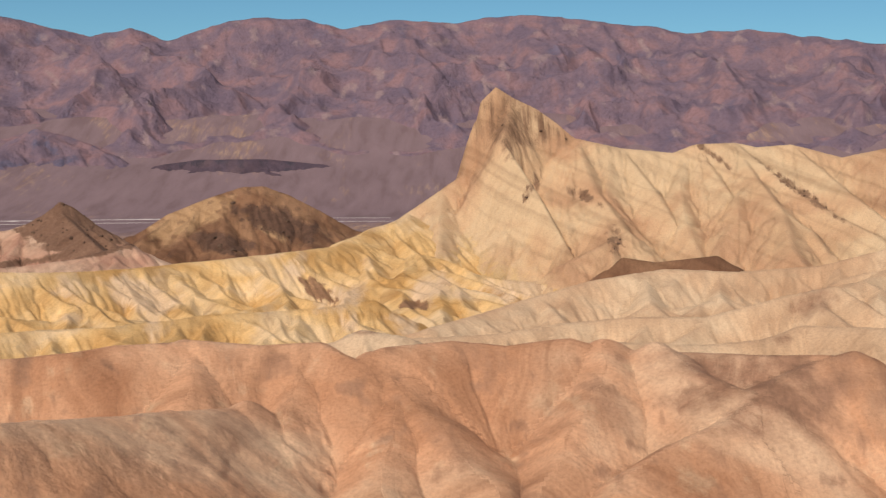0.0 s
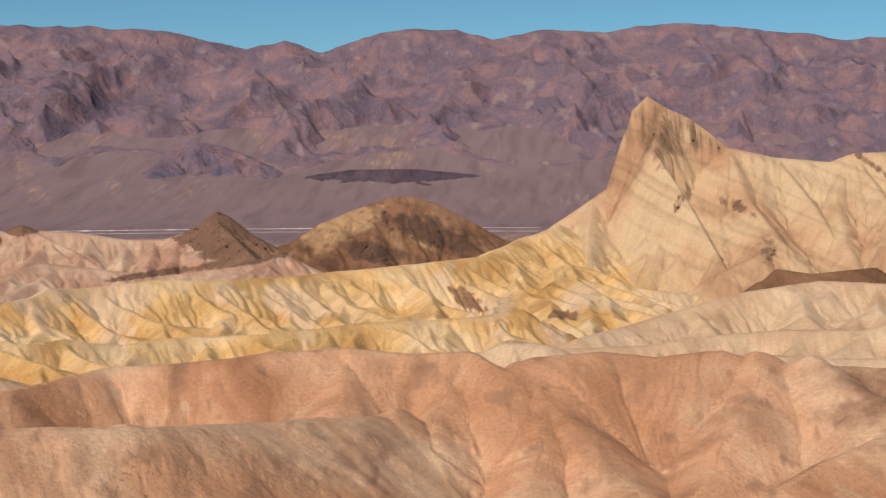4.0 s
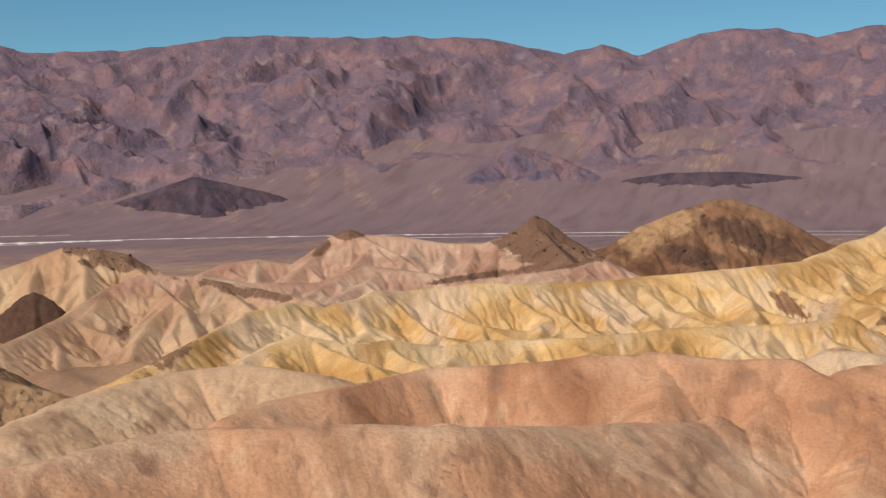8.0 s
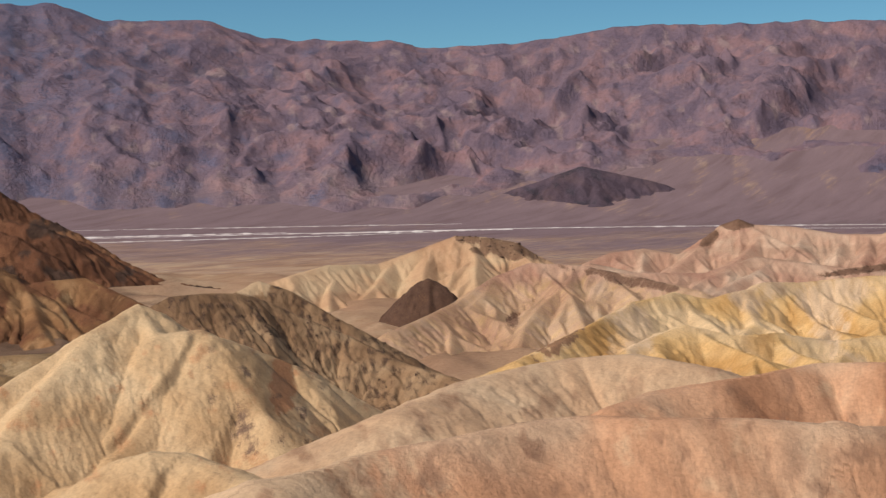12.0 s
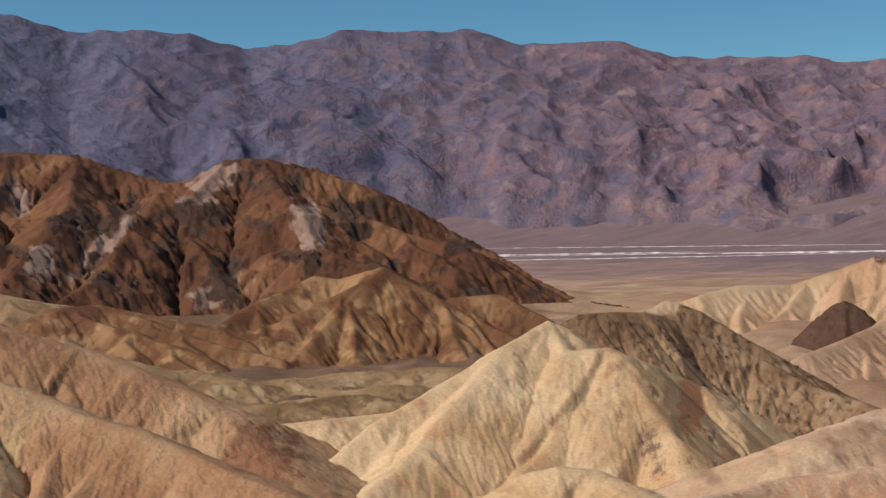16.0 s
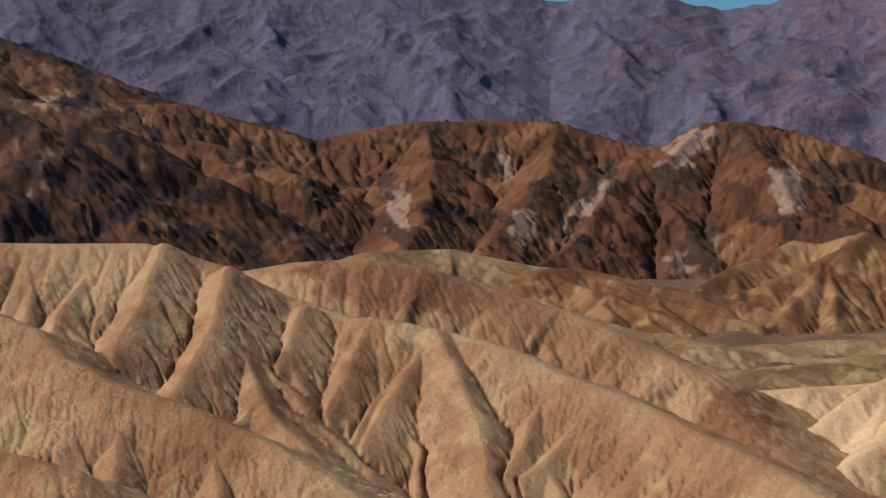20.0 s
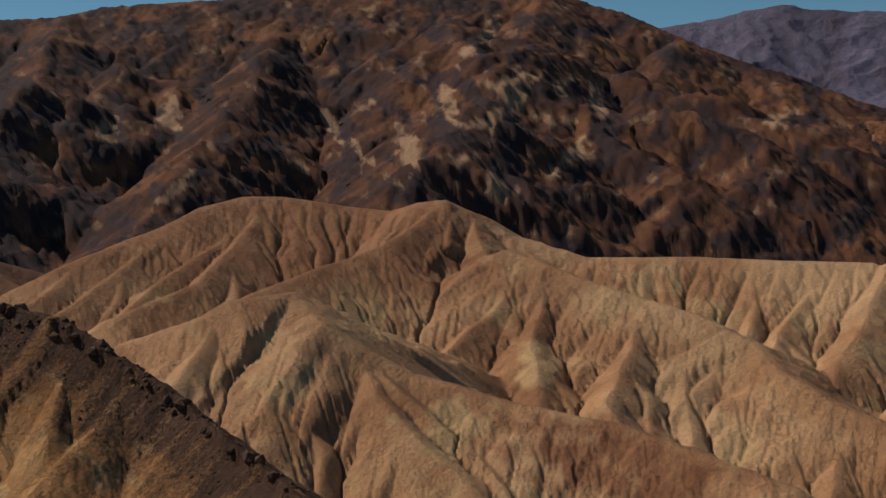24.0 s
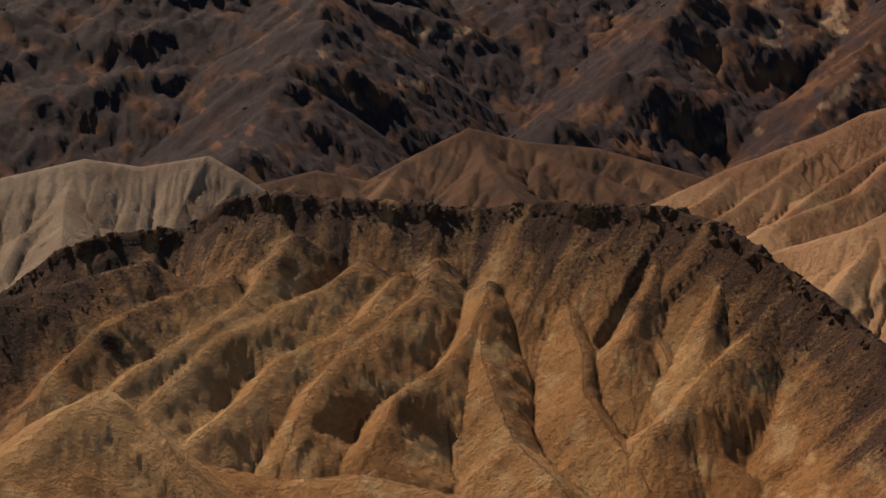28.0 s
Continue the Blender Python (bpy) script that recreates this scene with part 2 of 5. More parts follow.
def grid_mesh(name, X, Y, Z, mat, attrs, keep=None, owned=None):
    rows, cols = X.shape
    me = bpy.data.meshes.new(name)
    k = np.arange(rows * cols, dtype=np.int32).reshape(rows, cols)
    quads = np.stack([k[:-1, :-1], k[:-1, 1:], k[1:, 1:], k[1:, :-1]], -1).reshape(-1, 4)
    co = np.stack([X, Y, Z], -1).reshape(-1, 3)
    if keep is not None:
        quads = quads[keep.ravel()[quads].any(1)]
        if owned is not None:
            quads = quads[owned.ravel()[quads[:, 0]]]
            if not len(quads):
                return None
        used = np.zeros(rows * cols, bool)
        used[quads.ravel()] = True
        index = (np.cumsum(used) - 1).astype(np.int32)
        quads, co = index[quads], co[used]
        attrs = {key: v.reshape(-1, *v.shape[2:])[used] for key, v in attrs.items()}
    me.vertices.add(len(co))
    me.vertices.foreach_set("co", co.astype(np.float32).ravel())
    me.loops.add(quads.size)
    me.loops.foreach_set("vertex_index", quads.ravel())
    me.polygons.add(len(quads))
    me.polygons.foreach_set("loop_start", np.arange(0, quads.size, 4, dtype=np.int32))
    me.polygons.foreach_set("use_smooth", np.ones(len(quads), dtype=bool))
    for key, value in attrs.items():
        if key in ("flow", "shape_normal"):
            at = me.attributes.new(key, "FLOAT_VECTOR", "POINT")
            at.data.foreach_set("vector", value.astype(np.float32).ravel())
        else:
            at = me.attributes.new(key, "FLOAT", "POINT")
            at.data.foreach_set("value", value.astype(np.float32).ravel())
    me.update(calc_edges=True)
    me.validate()
    me.materials.append(mat)
    return new(name, me)


def relief(a, r, X, Y, lines):
    """Each line is a crest or spur: points, side slope, roundness, rib length, rib depth. Works only where the line reaches."""
    Zf = np.full(X.shape, -1e4)
    Df, Sf = np.zeros(X.shape), np.zeros(X.shape)
    WX, WY = perlin(X / 23 + 3, Y / 23), perlin(X / 23, Y / 23 + 8)
    for pts, slope, rnd, lam, dep, reach in lines:
        reach, dep = reach * 1.5, dep * 0.45
        p = to_plan(pts)
        pa, pr = [q[0] for q in pts], [q[1] for q in pts]
        r0, r1 = min(pr) - reach, max(pr) + reach
        da = math.degrees(reach / max(min(pr), 30))
        i0, i1 = np.searchsorted(r, [r0, r1])
        j0, j1 = np.searchsorted(a, [min(pa) - da, max(pa) + da])
        if i1 - i0 < 2 or j1 - j0 < 2:
            continue
        win = (slice(i0, i1), slice(j0, j1))
        x, y, wx, wy = X[win], Y[win], WX[win], WY[win]
        best, bs, bz, side = np.full(x.shape, 1e9), np.zeros(x.shape), np.zeros(x.shape), np.zeros(x.shape)
        run = 0.0
        for u, v in zip(p[:-1], p[1:]):
            ux, uy = v[0] - u[0], v[1] - u[1]
            n2 = ux * ux + uy * uy + 1e-9
            raw = ((x - u[0]) * ux + (y - u[1]) * uy) / n2
            t = np.clip(raw, 0, 1)
            dx, dy = x - u[0] - t * ux, y - u[1] - t * uy
            d = np.sqrt(dx * dx + dy * dy)
            near = d < best
            length = math.sqrt(n2)
            best = np.where(near, d, best)
            bs = np.where(near, run + np.clip(raw, -0.3, 1.3) * length, bs)
            bz = np.where(near, u[2] + t * (v[2] - u[2]), bz)
            side = np.where(near, np.sign(dx * uy - dy * ux), side)
            run += length
        z = bz - slope * (np.sqrt(best * best + rnd * rnd) - rnd)
        s = bs + side * 37 + 0.55 * lam * wx + 0.18 * best * wy
        if dep:
            ph = s / lam
            g1 = (1 - np.abs(np.sin(np.pi * ph))) ** 1.6
            g2 = (1 - np.abs(np.sin(np.pi * (ph * 2.3 + wy)))) ** 1.6
            z = z - dep * g1 * smooth(0.2 * lam, 1.6 * lam, best) - 0.4 * dep * g2 * smooth(0.1 * lam, 0.8 * lam, best)
        z = np.where(best < reach, z - 1.2 * np.maximum(best - 0.7 * reach, 0), -1e4)
        up = z > Zf[win]
        Zf[win], Df[win], Sf[win] = np.where(up, z, Zf[win]), np.where(up, best, Df[win]), np.where(up, s, Sf[win])
    return Zf, Df, Sf


def repose(Z, dx, dr, side, lee, front=9.0):
    """Slopes that face sideways or away are filled up to the angle at which loose clay rests."""
    Z = Z.copy()
    for i in range(1, Z.shape[0]):
        Z[i] = np.maximum(Z[i], Z[i - 1] - lee * dr)
    for i in range(Z.shape[0] - 2, -1, -1):
        Z[i] = np.maximum(Z[i], Z[i + 1] - front * dr)
    for order in (range(1, Z.shape[1]), range(Z.shape[1] - 2, -1, -1)):
        for j in order:
            k = j - 1 if order.step > 0 else j + 1
            Z[:, j] = np.maximum(Z[:, j], Z[:, k] - side * dx[:, j])
    return Z


def erode(Z, dx, dr, rounds, K, floor):
    """Running water: each cell drains to its lowest neighbour and is cut down with the square root of the area above it."""
    rows, cols = Z.shape
    n = rows * cols
    idx = np.arange(n).reshape(rows, cols)
    area = (dx * dr).ravel()
    moves = [(i, j) for i in (-1, 0, 1) for j in (-1, 0, 1) if i or j]
    for k in range(rounds):
        best = np.zeros(Z.shape)
        to = idx.copy()
        drop = np.zeros(Z.shape)
        for i, j in moves:
            s0, s1 = slice(max(0, -i), rows - max(0, i)), slice(max(0, -j), cols - max(0, j))
            t0, t1 = slice(max(0, i), rows - max(0, -i)), slice(max(0, j), cols - max(0, -j))
            fall = Z[s0, s1] - Z[t0, t1]
            slope = fall / np.sqrt((i * dr) ** 2 + (j * dx[s0, s1]) ** 2)
            better = slope > best[s0, s1]
            best[s0, s1] = np.where(better, slope, best[s0, s1])
            drop[s0, s1] = np.where(better, fall, drop[s0, s1])
            to[s0, s1] = np.where(better, idx[t0, t1], to[s0, s1])
        p = to.ravel()
        sink = p == np.arange(n)
        p = np.append(np.where(sink, n, p), n)
        acc = np.append(area, 0.0)
        for _ in range(8):
            more = np.bincount(p, weights=acc, minlength=n + 1)
            more[n] = 0
            acc = acc + more
            acc[n] = 0
            p = p[p]
        acc = acc[:n].reshape(rows, cols)
        Z = Z - np.minimum(K * np.sqrt(acc) * best, 0.6 * drop)
        m = Z[1:-1, 1:-1]
        near = (Z[:-2, 1:-1] + Z[2:, 1:-1] + Z[1:-1, :-2] + Z[1:-1, 2:]) / 4
        Z[1:-1, 1:-1] = m + 0.055 * (near - m) + np.where(sink.reshape(rows, cols)[1:-1, 1:-1], 0.4, 0.0) * np.maximum(near - m, 0)
        Z = np.maximum(Z, floor)
    return Z


def line(pts, slope=0.6, rnd=1.5, lam=12, dep=2.0, reach=70):
    return (pts, slope, rnd, lam, dep, reach)


def branches(pts, every, length, fall, turn, seed, side=0.6, rnd=0.8, lam=8, dep=1.2, start=1.0, twigs=2, reach=45, first=0.0):
    """Spurs that run down from a crest towards the open side, each with twigs. turn: degrees from straight ahead, least and most."""
    rg = random.Random(seed)
    p = to_plan(pts)
    out, left = [], every * rg.uniform(0.3, 1)
    for u, v in zip(p[:-1], p[1:]):
        seg = math.hypot(v[0] - u[0], v[1] - u[1])
        at = left
        while at < seg:
            q = u + (v - u) * (at / seg)
            a = math.atan2(-q[1], -q[0]) - radians(rg.uniform(*turn))
            out += one_branch(rg, q[0], q[1], q[2] - start, a, length * rg.uniform(0.6, 1.25), fall * rg.uniform(0.85, 1.15), side, rnd, lam, dep, twigs, reach, first)
            at += every * rg.uniform(0.6, 1.4)
        left = at - seg
    return out


def polar(x, y, z):
    return (math.degrees(math.atan2(-x, y)), math.hypot(x, y), z)


def one_branch(rg, x, y, z, a, length, fall, side, rnd, lam, dep, twigs, reach, first):
    pts, step = [polar(x, y, z)], length / 4
    twig = []
    for k in range(4):
        a += rg.uniform(-0.28, 0.28)
        x, y, z = x + math.cos(a) * step, y + math.sin(a) * step, z - fall * step * (1 + first if k == 0 else 1)
        pts.append(polar(x, y, z))
        if twigs and k < 3:
            for s in (-1, 1):
                if rg.random() < twigs / 3:
                    b = a + s * rg.uniform(0.6, 1.0)
                    t, n = [polar(x, y, z - 0.3)], step * rg.uniform(0.8, 1.5)
                    t.append(polar(x + math.cos(b) * n * 0.5, y + math.sin(b) * n * 0.5, z - 0.3 - fall * n * 0.6))
                    b -= s * 0.3
                    t.append(polar(x + math.cos(b) * n, y + math.sin(b) * n, z - 0.3 - fall * n * 1.35))
                    twig.append((t, side, rnd * 0.7, lam * 0.8, dep * 0.8, reach * 0.6))
    return [(pts, side, rnd, lam, dep, reach)] + twig


def patch(A, R, Z, centre, size, tilt=0.0, ragged=0.6, grain=0.9, soft=0.6):
    """A patch of other rock, clay or painted shade: its bearing and rise seen from the viewpoint, half sizes in
    degrees, and a ragged rim.
    """
    e = np.degrees(np.arctan2(Z, R))
    c, s = math.cos(radians(tilt)), math.sin(radians(tilt))
    u, v = -(A - centre[0]), e - centre[1]
    u, v = (u * c + v * s) / size[0], (-u * s + v * c) / size[1]
    n = fbm(A / grain, e / grain * 1.5 + 7, 4)
    return smooth(0, soft, 1 - u * u - v * v + ragged * 1.6 * n)


def blot(A, R, Z, size, shift=0.0):
    """Uneven drifts, about as wide as they are high on a slope."""
    return fbm(A / size + shift, np.degrees(np.arctan2(Z, R)) / size * 1.2 - shift, 5)


LAST = {}


def crown_of(A, R, top, width):
    """1 on the crest line, 0 beyond the width on either side."""
    order = sorted(top)
    rc = np.interp(A, [p[0] for p in order], [p[1] for p in order])
    return smooth(width, 0.55 * width, np.abs(R - rc))


def landform(name, mat, lines, az, rr, step, dr, label, category, rough=0.5, rough_size=6.0, cap=None, tone=None, kind="", clear=6.0, rounds=8, cut=0.03, warp=None, rest=(0.95, 0.8), fine=0.06, crag=None, heights=None, crown=None, crests=None):
    """A hill or ridge as a height field over a sector of the plan: az from to, rr distance from to, grown out of the ground."""
    a = np.arange(az[0], az[1] + step, step)
    r = np.arange(rr[0], rr[1] + dr, dr)
    A, R = np.meshgrid(a, r)
    X, Y = xyz(A, R)
    if heights:
        Z = heights(A, R, X, Y)
        D, S = FAR - R, A * 70 + 40 * fbm(X / 200, Y / 200, 3)
    elif warp:
        amp = warp[0] * smooth(warp[2], warp[2] - 0.12 * warp[2], R) if warp[2] < 9000 else warp[0]
        Z, D, S = relief(a, r, X + amp * fbm(X / warp[1], Y / warp[1], 3), Y + amp * fbm(X / warp[1] + 50, Y / warp[1] - 20, 3), lines)
    else:
        Z, D, S = relief(a, r, X, Y, lines)
    n = np.abs(fbm(X / rough_size, Y / rough_size, 4, 0.55)) + 0.5 * fbm(X / rough_size * 2.2 + 40, Y / rough_size * 2.2, 3)
    Z = Z + rough * (n - 0.3) * smooth(0, rough_size * 0.6, D)
    ground = base_level(X, Y)
    if crag:
        height, size, top = crag
        order = sorted(top)
        rc = np.interp(A, [p[0] for p in order], [p[1] for p in order])
        zc = np.interp(A, [p[0] for p in order], [p[2] for p in order])
        wx, wy = 0.5 * size * fbm(X / size / 1.3 + 11, Y / size / 1.3, 3), 0.5 * size * fbm(X / size / 1.3, Y / size / 1.3 - 31, 3)
        mass = ridged((X + wx) / size + 3, (Y + wy) / size - 8, 6, 0.52) - 0.95
        below = smooth(0.012, 0.16, (rc - R) / rc) * smooth(-5, 60, Z - ground)
        Z = np.minimum(Z + height * mass * below, np.where(R < rc, R * (zc / rc) + 0.02 * (R - rc), 1e4))
    Z = np.maximum(Z, ground - clear)
    if rest:
        Z = repose(Z, np.radians(step) * R, dr, *rest)
    Z = erode(Z, np.radians(step) * R, dr, rounds, cut, ground - clear)
    Z = Z + fine * rough * fbm(X / rough_size * 5, Y / rough_size * 5, 3)
    if crown:
        lumps = 0.7 * fbm(X / 3.2, Y / 3.2, 4) + 0.9 * fbm(X / 12, Y / 12, 2)
        Z = Z + crown[1] * crown_of(A, R + 1.2 * lumps, crown[0], crown[2]) * np.clip(0.75 + 0.9 * lumps, 0.1, 1.4)
    LAST["S"] = S
    attrs = {"flow": np.stack([S, D, np.zeros_like(S)], -1)}
    attrs["cap"] = np.clip(cap(A, R, Z, D), 0, 1) if cap else np.zeros_like(Z)
    attrs["tone"] = np.clip(tone(A, R, Z, D), 0, 1) if tone else np.zeros_like(Z)
    keep = Z > ground - (4 if clear < 9 else clear - 2)
    if crests:
        ob = new(name)
        grid_parts(ob, list(crests), nearest_crest(X, Y, crests), X, Y, Z + EYE, mat, attrs, keep)
    else:
        ob = grid_mesh(name, X, Y, Z + EYE, mat, attrs, keep)
    LAST.update(X=X, Y=Y, Z=Z, R=R, A=A, cap=attrs["cap"], keep=Z > ground - clear + 1)
    return tagged(ob, label, category, kind=kind)


ROCKY = earth("dark_boulder_rock", (0.07, 0.042, 0.028), (0.1, 0.06, 0.04), (0.14, 0.088, 0.058), scale=0.5, grain=3, bump=1.5, streak=0.0)


def rock_mesh(seed, name):
    """An angular lump of rock about one metre across."""
    rg = random.Random(seed)
    bm = bmesh.new()
    bmesh.ops.create_icosphere(bm, subdivisions=1, radius=0.55)
    sx, sy, sz = rg.uniform(0.8, 1.3), rg.uniform(0.7, 1.1), rg.uniform(0.6, 1.0)
    for v in bm.verts:
        k = rg.uniform(0.72, 1.25)
        v.co = Vector((v.co.x * sx * k, v.co.y * sy * k, v.co.z * sz * k))
    me = bpy.data.meshes.new(name)
    bm.to_mesh(me)
    bm.free()
    me.materials.append(ROCKY)
    return me


ROCKS = [rock_mesh(300 + k, "rock") for k in range(9)]


def strew(parent, pick, count, sizes, seed, single=True, lift=0.0):
    """Rocks lying on the ground just built, at random where pick allows: parts of their own, or one mesh of many."""
    g = np.random.RandomState(seed)
    cells = np.flatnonzero((pick & LAST["keep"]).ravel())
    if not len(cells):
        return
    co = np.stack([LAST["X"].ravel(), LAST["Y"].ravel(), LAST["Z"].ravel() + EYE], 1)
    chosen = g.choice(cells, min(count, len(cells)), replace=False)
    verts, faces, base = [], [], 0
    for c in chosen:
        size = sizes[0] * (sizes[1] / sizes[0]) ** (g.rand() ** 2)
        me = ROCKS[g.randint(len(ROCKS))]
        m = Matrix.Translation(Vector(co[c]) + Vector((0, 0, size * lift))) @ Euler((g.rand() * 0.6, g.rand() * 0.6, g.rand() * 6.3)).to_matrix().to_4x4() @ Matrix.Scale(size, 4)
        if single:
            ob = new("rock", me)
            ob.parent, ob.matrix_basis = parent, m
        else:
            verts += [m @ v.co for v in me.vertices]
            faces += [[base + i for i in p.vertices] for p in me.polygons]
            base += len(me.vertices)
    if not single:
        me = bpy.data.meshes.new("rubble")
        me.from_pydata(verts, [], faces)
        me.materials.append(ROCKY)
        ob = new("rubble", me)
        ob.parent = parent
        tagged(ob, "dark broken rock strewn over the slope", kind="stuff")


# ---- ground ----
ga = np.concatenate([np.arange(-75, -27, 1.0), np.arange(-27, 64, 0.22), np.arange(64, 285.1, 1.0)])
gr = np.concatenate([np.arange(0, 60, 3), np.geomspace(60, 4900, 240)])
GA, GRR = np.meshgrid(ga, gr)
gx, gy = xyz(GA, GRR)
gz = base_level(gx, gy)
near_land = smooth(90, 200, GRR) * (1 - smooth(900, 1600, GRR))
gz = gz + near_land * (3.5 * (ridged(gx / 70, gy / 70, 5) - 1.1) + 2.0 * fbm(gx / 120, gy / 120, 3)) + 5 * fbm(gx / 400, gy / 400, 4) * smooth(3200, 4000, GRR)
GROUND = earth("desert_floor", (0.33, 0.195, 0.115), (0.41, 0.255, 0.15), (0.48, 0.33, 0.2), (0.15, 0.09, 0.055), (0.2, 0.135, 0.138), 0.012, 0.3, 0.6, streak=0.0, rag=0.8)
gcap = smooth(-0.2, 0.4, fbm(gx / 90, gy / 60 + 4, 4) + 0.6 * smooth(44, 54, GA)) * near_land * smooth(42, 48, GA)
washes = smooth(0.1, 0.45, 1.5 * fbm(GA / 1.1 + 1.2 * fbm(GA / 4, GRR / 400, 3), GRR / 700, 5)) * smooth(3200, 3500, GRR)
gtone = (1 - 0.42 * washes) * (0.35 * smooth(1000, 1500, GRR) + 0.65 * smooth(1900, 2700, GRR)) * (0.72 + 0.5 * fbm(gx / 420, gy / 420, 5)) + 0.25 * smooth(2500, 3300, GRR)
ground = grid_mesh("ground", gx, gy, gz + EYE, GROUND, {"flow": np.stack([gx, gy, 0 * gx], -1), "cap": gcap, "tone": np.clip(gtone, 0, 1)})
tagged(ground, "bare brown desert floor running out to a wide flat valley", "desert ground", kind="structure")

# ---- far mountains ----
FAR = 4780


def far_line(pts):
    return [(a, FAR, FAR * math.tan(radians(e))) for a, e in pts]


north = far_line([(-27.24, 3.28), (-21.68, 3.73), (-17.06, 4.19), (-12.07, 4.84), (-9.60, 4.74), (-8.18, 5.00), (-3.32, 5.54), (-0.76, 5.19), (2.03, 5.28), (3.81, 4.91), (5.36, 5.25), (6.79, 5.37), (8.44, 5.13), (10.83, 4.40), (12.11, 4.85), (13.70, 4.47), (14.85, 4.79), (16.90, 5.20)])
middle = far_line([(26.45, 5.32), (28.41, 5.01), (30.89, 4.77), (34.36, 4.59), (35.38, 4.90)] + [(39.40, 5.02), (40.80, 5.11), (42.50, 5.66), (43.55, 5.82), (46.67, 5.73)])
south = far_line([(48.68, 6.43), (50.22, 6.31), (53.92, 6.49), (54.68, 6.10), (57.55, 5.75), (59.71, 6.33)] + [(60.76, 6.50), (64.48, 6.44), (66.18, 6.99)] + [(64.55, 6.49)] + [(70.71, 7.51), (73.60, 7.06), (76.15, 7.36), (78.85, 6.91), (81.65, 7.08), (83.64, 7.47), (86.77, 6.95), (92.00, 6.57), (96.16, 7.25)])
crest = north + middle + south
dense = [crest[0][0] + (crest[-1][0] - crest[0][0]) * k / 420 for k in range(421)]
order = sorted(crest)
crest = [(a, FAR, float(np.interp(a, [c[0] for c in order], [c[2] for c in order]) + 9 * fbm(np.array([a * 0.9]), np.array([3.0]), 4)[0])) for a in dense]


def range_heights(A, R, X, Y):
    """Ranges folded behind one another, rising from the fans to the skyline."""
    exact = np.interp(A, [c[0] for c in crest], [c[2] for c in crest])
    span = np.linspace(-3, 3, 25)
    zc = sum(np.interp(A[:1] + d, [c[0] for c in crest], [c[2] for c in crest]) * math.exp(-d * d / 2.5) for d in span) / sum(math.exp(-d * d / 2.5) for d in span)
    base = base_level(X, Y)
    foot = 3900 - 420 * smooth(24, 36, A) + 150 * smooth(44, 49, A) * smooth(54, 49, A) + 260 * fbm(A / 5, A * 0 + 2, 3)
    t = np.clip((R - foot) / (FAR - foot), 0, 1.4)
    wx, wy = 150 * fbm(X / 420 + 11, Y / 420, 3), 150 * fbm(X / 420, Y / 420 - 31, 3)
    mass = np.clip(ridged((X + wx) / 400 + 3, (Y + wy) / 400 - 8, 5, 0.45) / 1.7, 0, 1)
    crags = ridged((X + 0.4 * wy) / 120 + 7, (Y - 0.4 * wx) / 120, 5, 0.52) - 0.9
    zc = zc + (exact - zc) * smooth(0.72, 1.0, t)
    amp = (0.38 - 0.29 * smooth(26, 50, A)) * (zc - base)
    Z = base + (zc - base) * np.minimum(t, 1) ** 1.1 - amp * (1 - mass) * smooth(0, 0.25, t) * smooth(1.0, 0.72, t)
    Z = Z + (11 - 3 * smooth(26, 46, A)) * crags * smooth(0, 0.12, t) * (0.35 + 0.65 * smooth(1.0, 0.9, t))
    Z = np.where(R < FAR, np.minimum(Z, R * (zc / FAR) + 4 * crags), zc + 4 * crags - 0.8 * (R - FAR))
    Z = np.maximum(Z, base - 20)
    return np.where(t <= 0, base - 20, Z)


# cap carries a bluer haze tint in the colour, stronger towards the south
landform("mountain_range", HAZED_ROCK, [], (-26, 110), (3300, 4850), 0.085, 8, "hazy purple and brown desert mountain range across the valley", "mountain range", 0, 90,
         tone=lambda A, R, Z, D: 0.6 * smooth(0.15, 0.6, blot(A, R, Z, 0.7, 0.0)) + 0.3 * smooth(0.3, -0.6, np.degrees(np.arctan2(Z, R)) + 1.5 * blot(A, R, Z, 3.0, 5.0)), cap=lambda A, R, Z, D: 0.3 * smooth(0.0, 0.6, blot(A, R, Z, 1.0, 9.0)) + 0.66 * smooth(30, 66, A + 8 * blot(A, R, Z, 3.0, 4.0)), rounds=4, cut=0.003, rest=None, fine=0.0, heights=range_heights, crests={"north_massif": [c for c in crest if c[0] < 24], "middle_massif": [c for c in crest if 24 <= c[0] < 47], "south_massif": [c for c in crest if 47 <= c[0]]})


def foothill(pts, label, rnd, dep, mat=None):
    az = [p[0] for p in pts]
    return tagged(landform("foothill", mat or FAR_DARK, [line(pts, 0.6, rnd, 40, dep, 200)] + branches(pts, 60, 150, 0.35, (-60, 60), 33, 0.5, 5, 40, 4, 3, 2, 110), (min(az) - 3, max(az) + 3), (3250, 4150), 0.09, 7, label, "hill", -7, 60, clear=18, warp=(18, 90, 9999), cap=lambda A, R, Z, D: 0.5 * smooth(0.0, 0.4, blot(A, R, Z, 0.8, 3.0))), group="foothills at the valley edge")


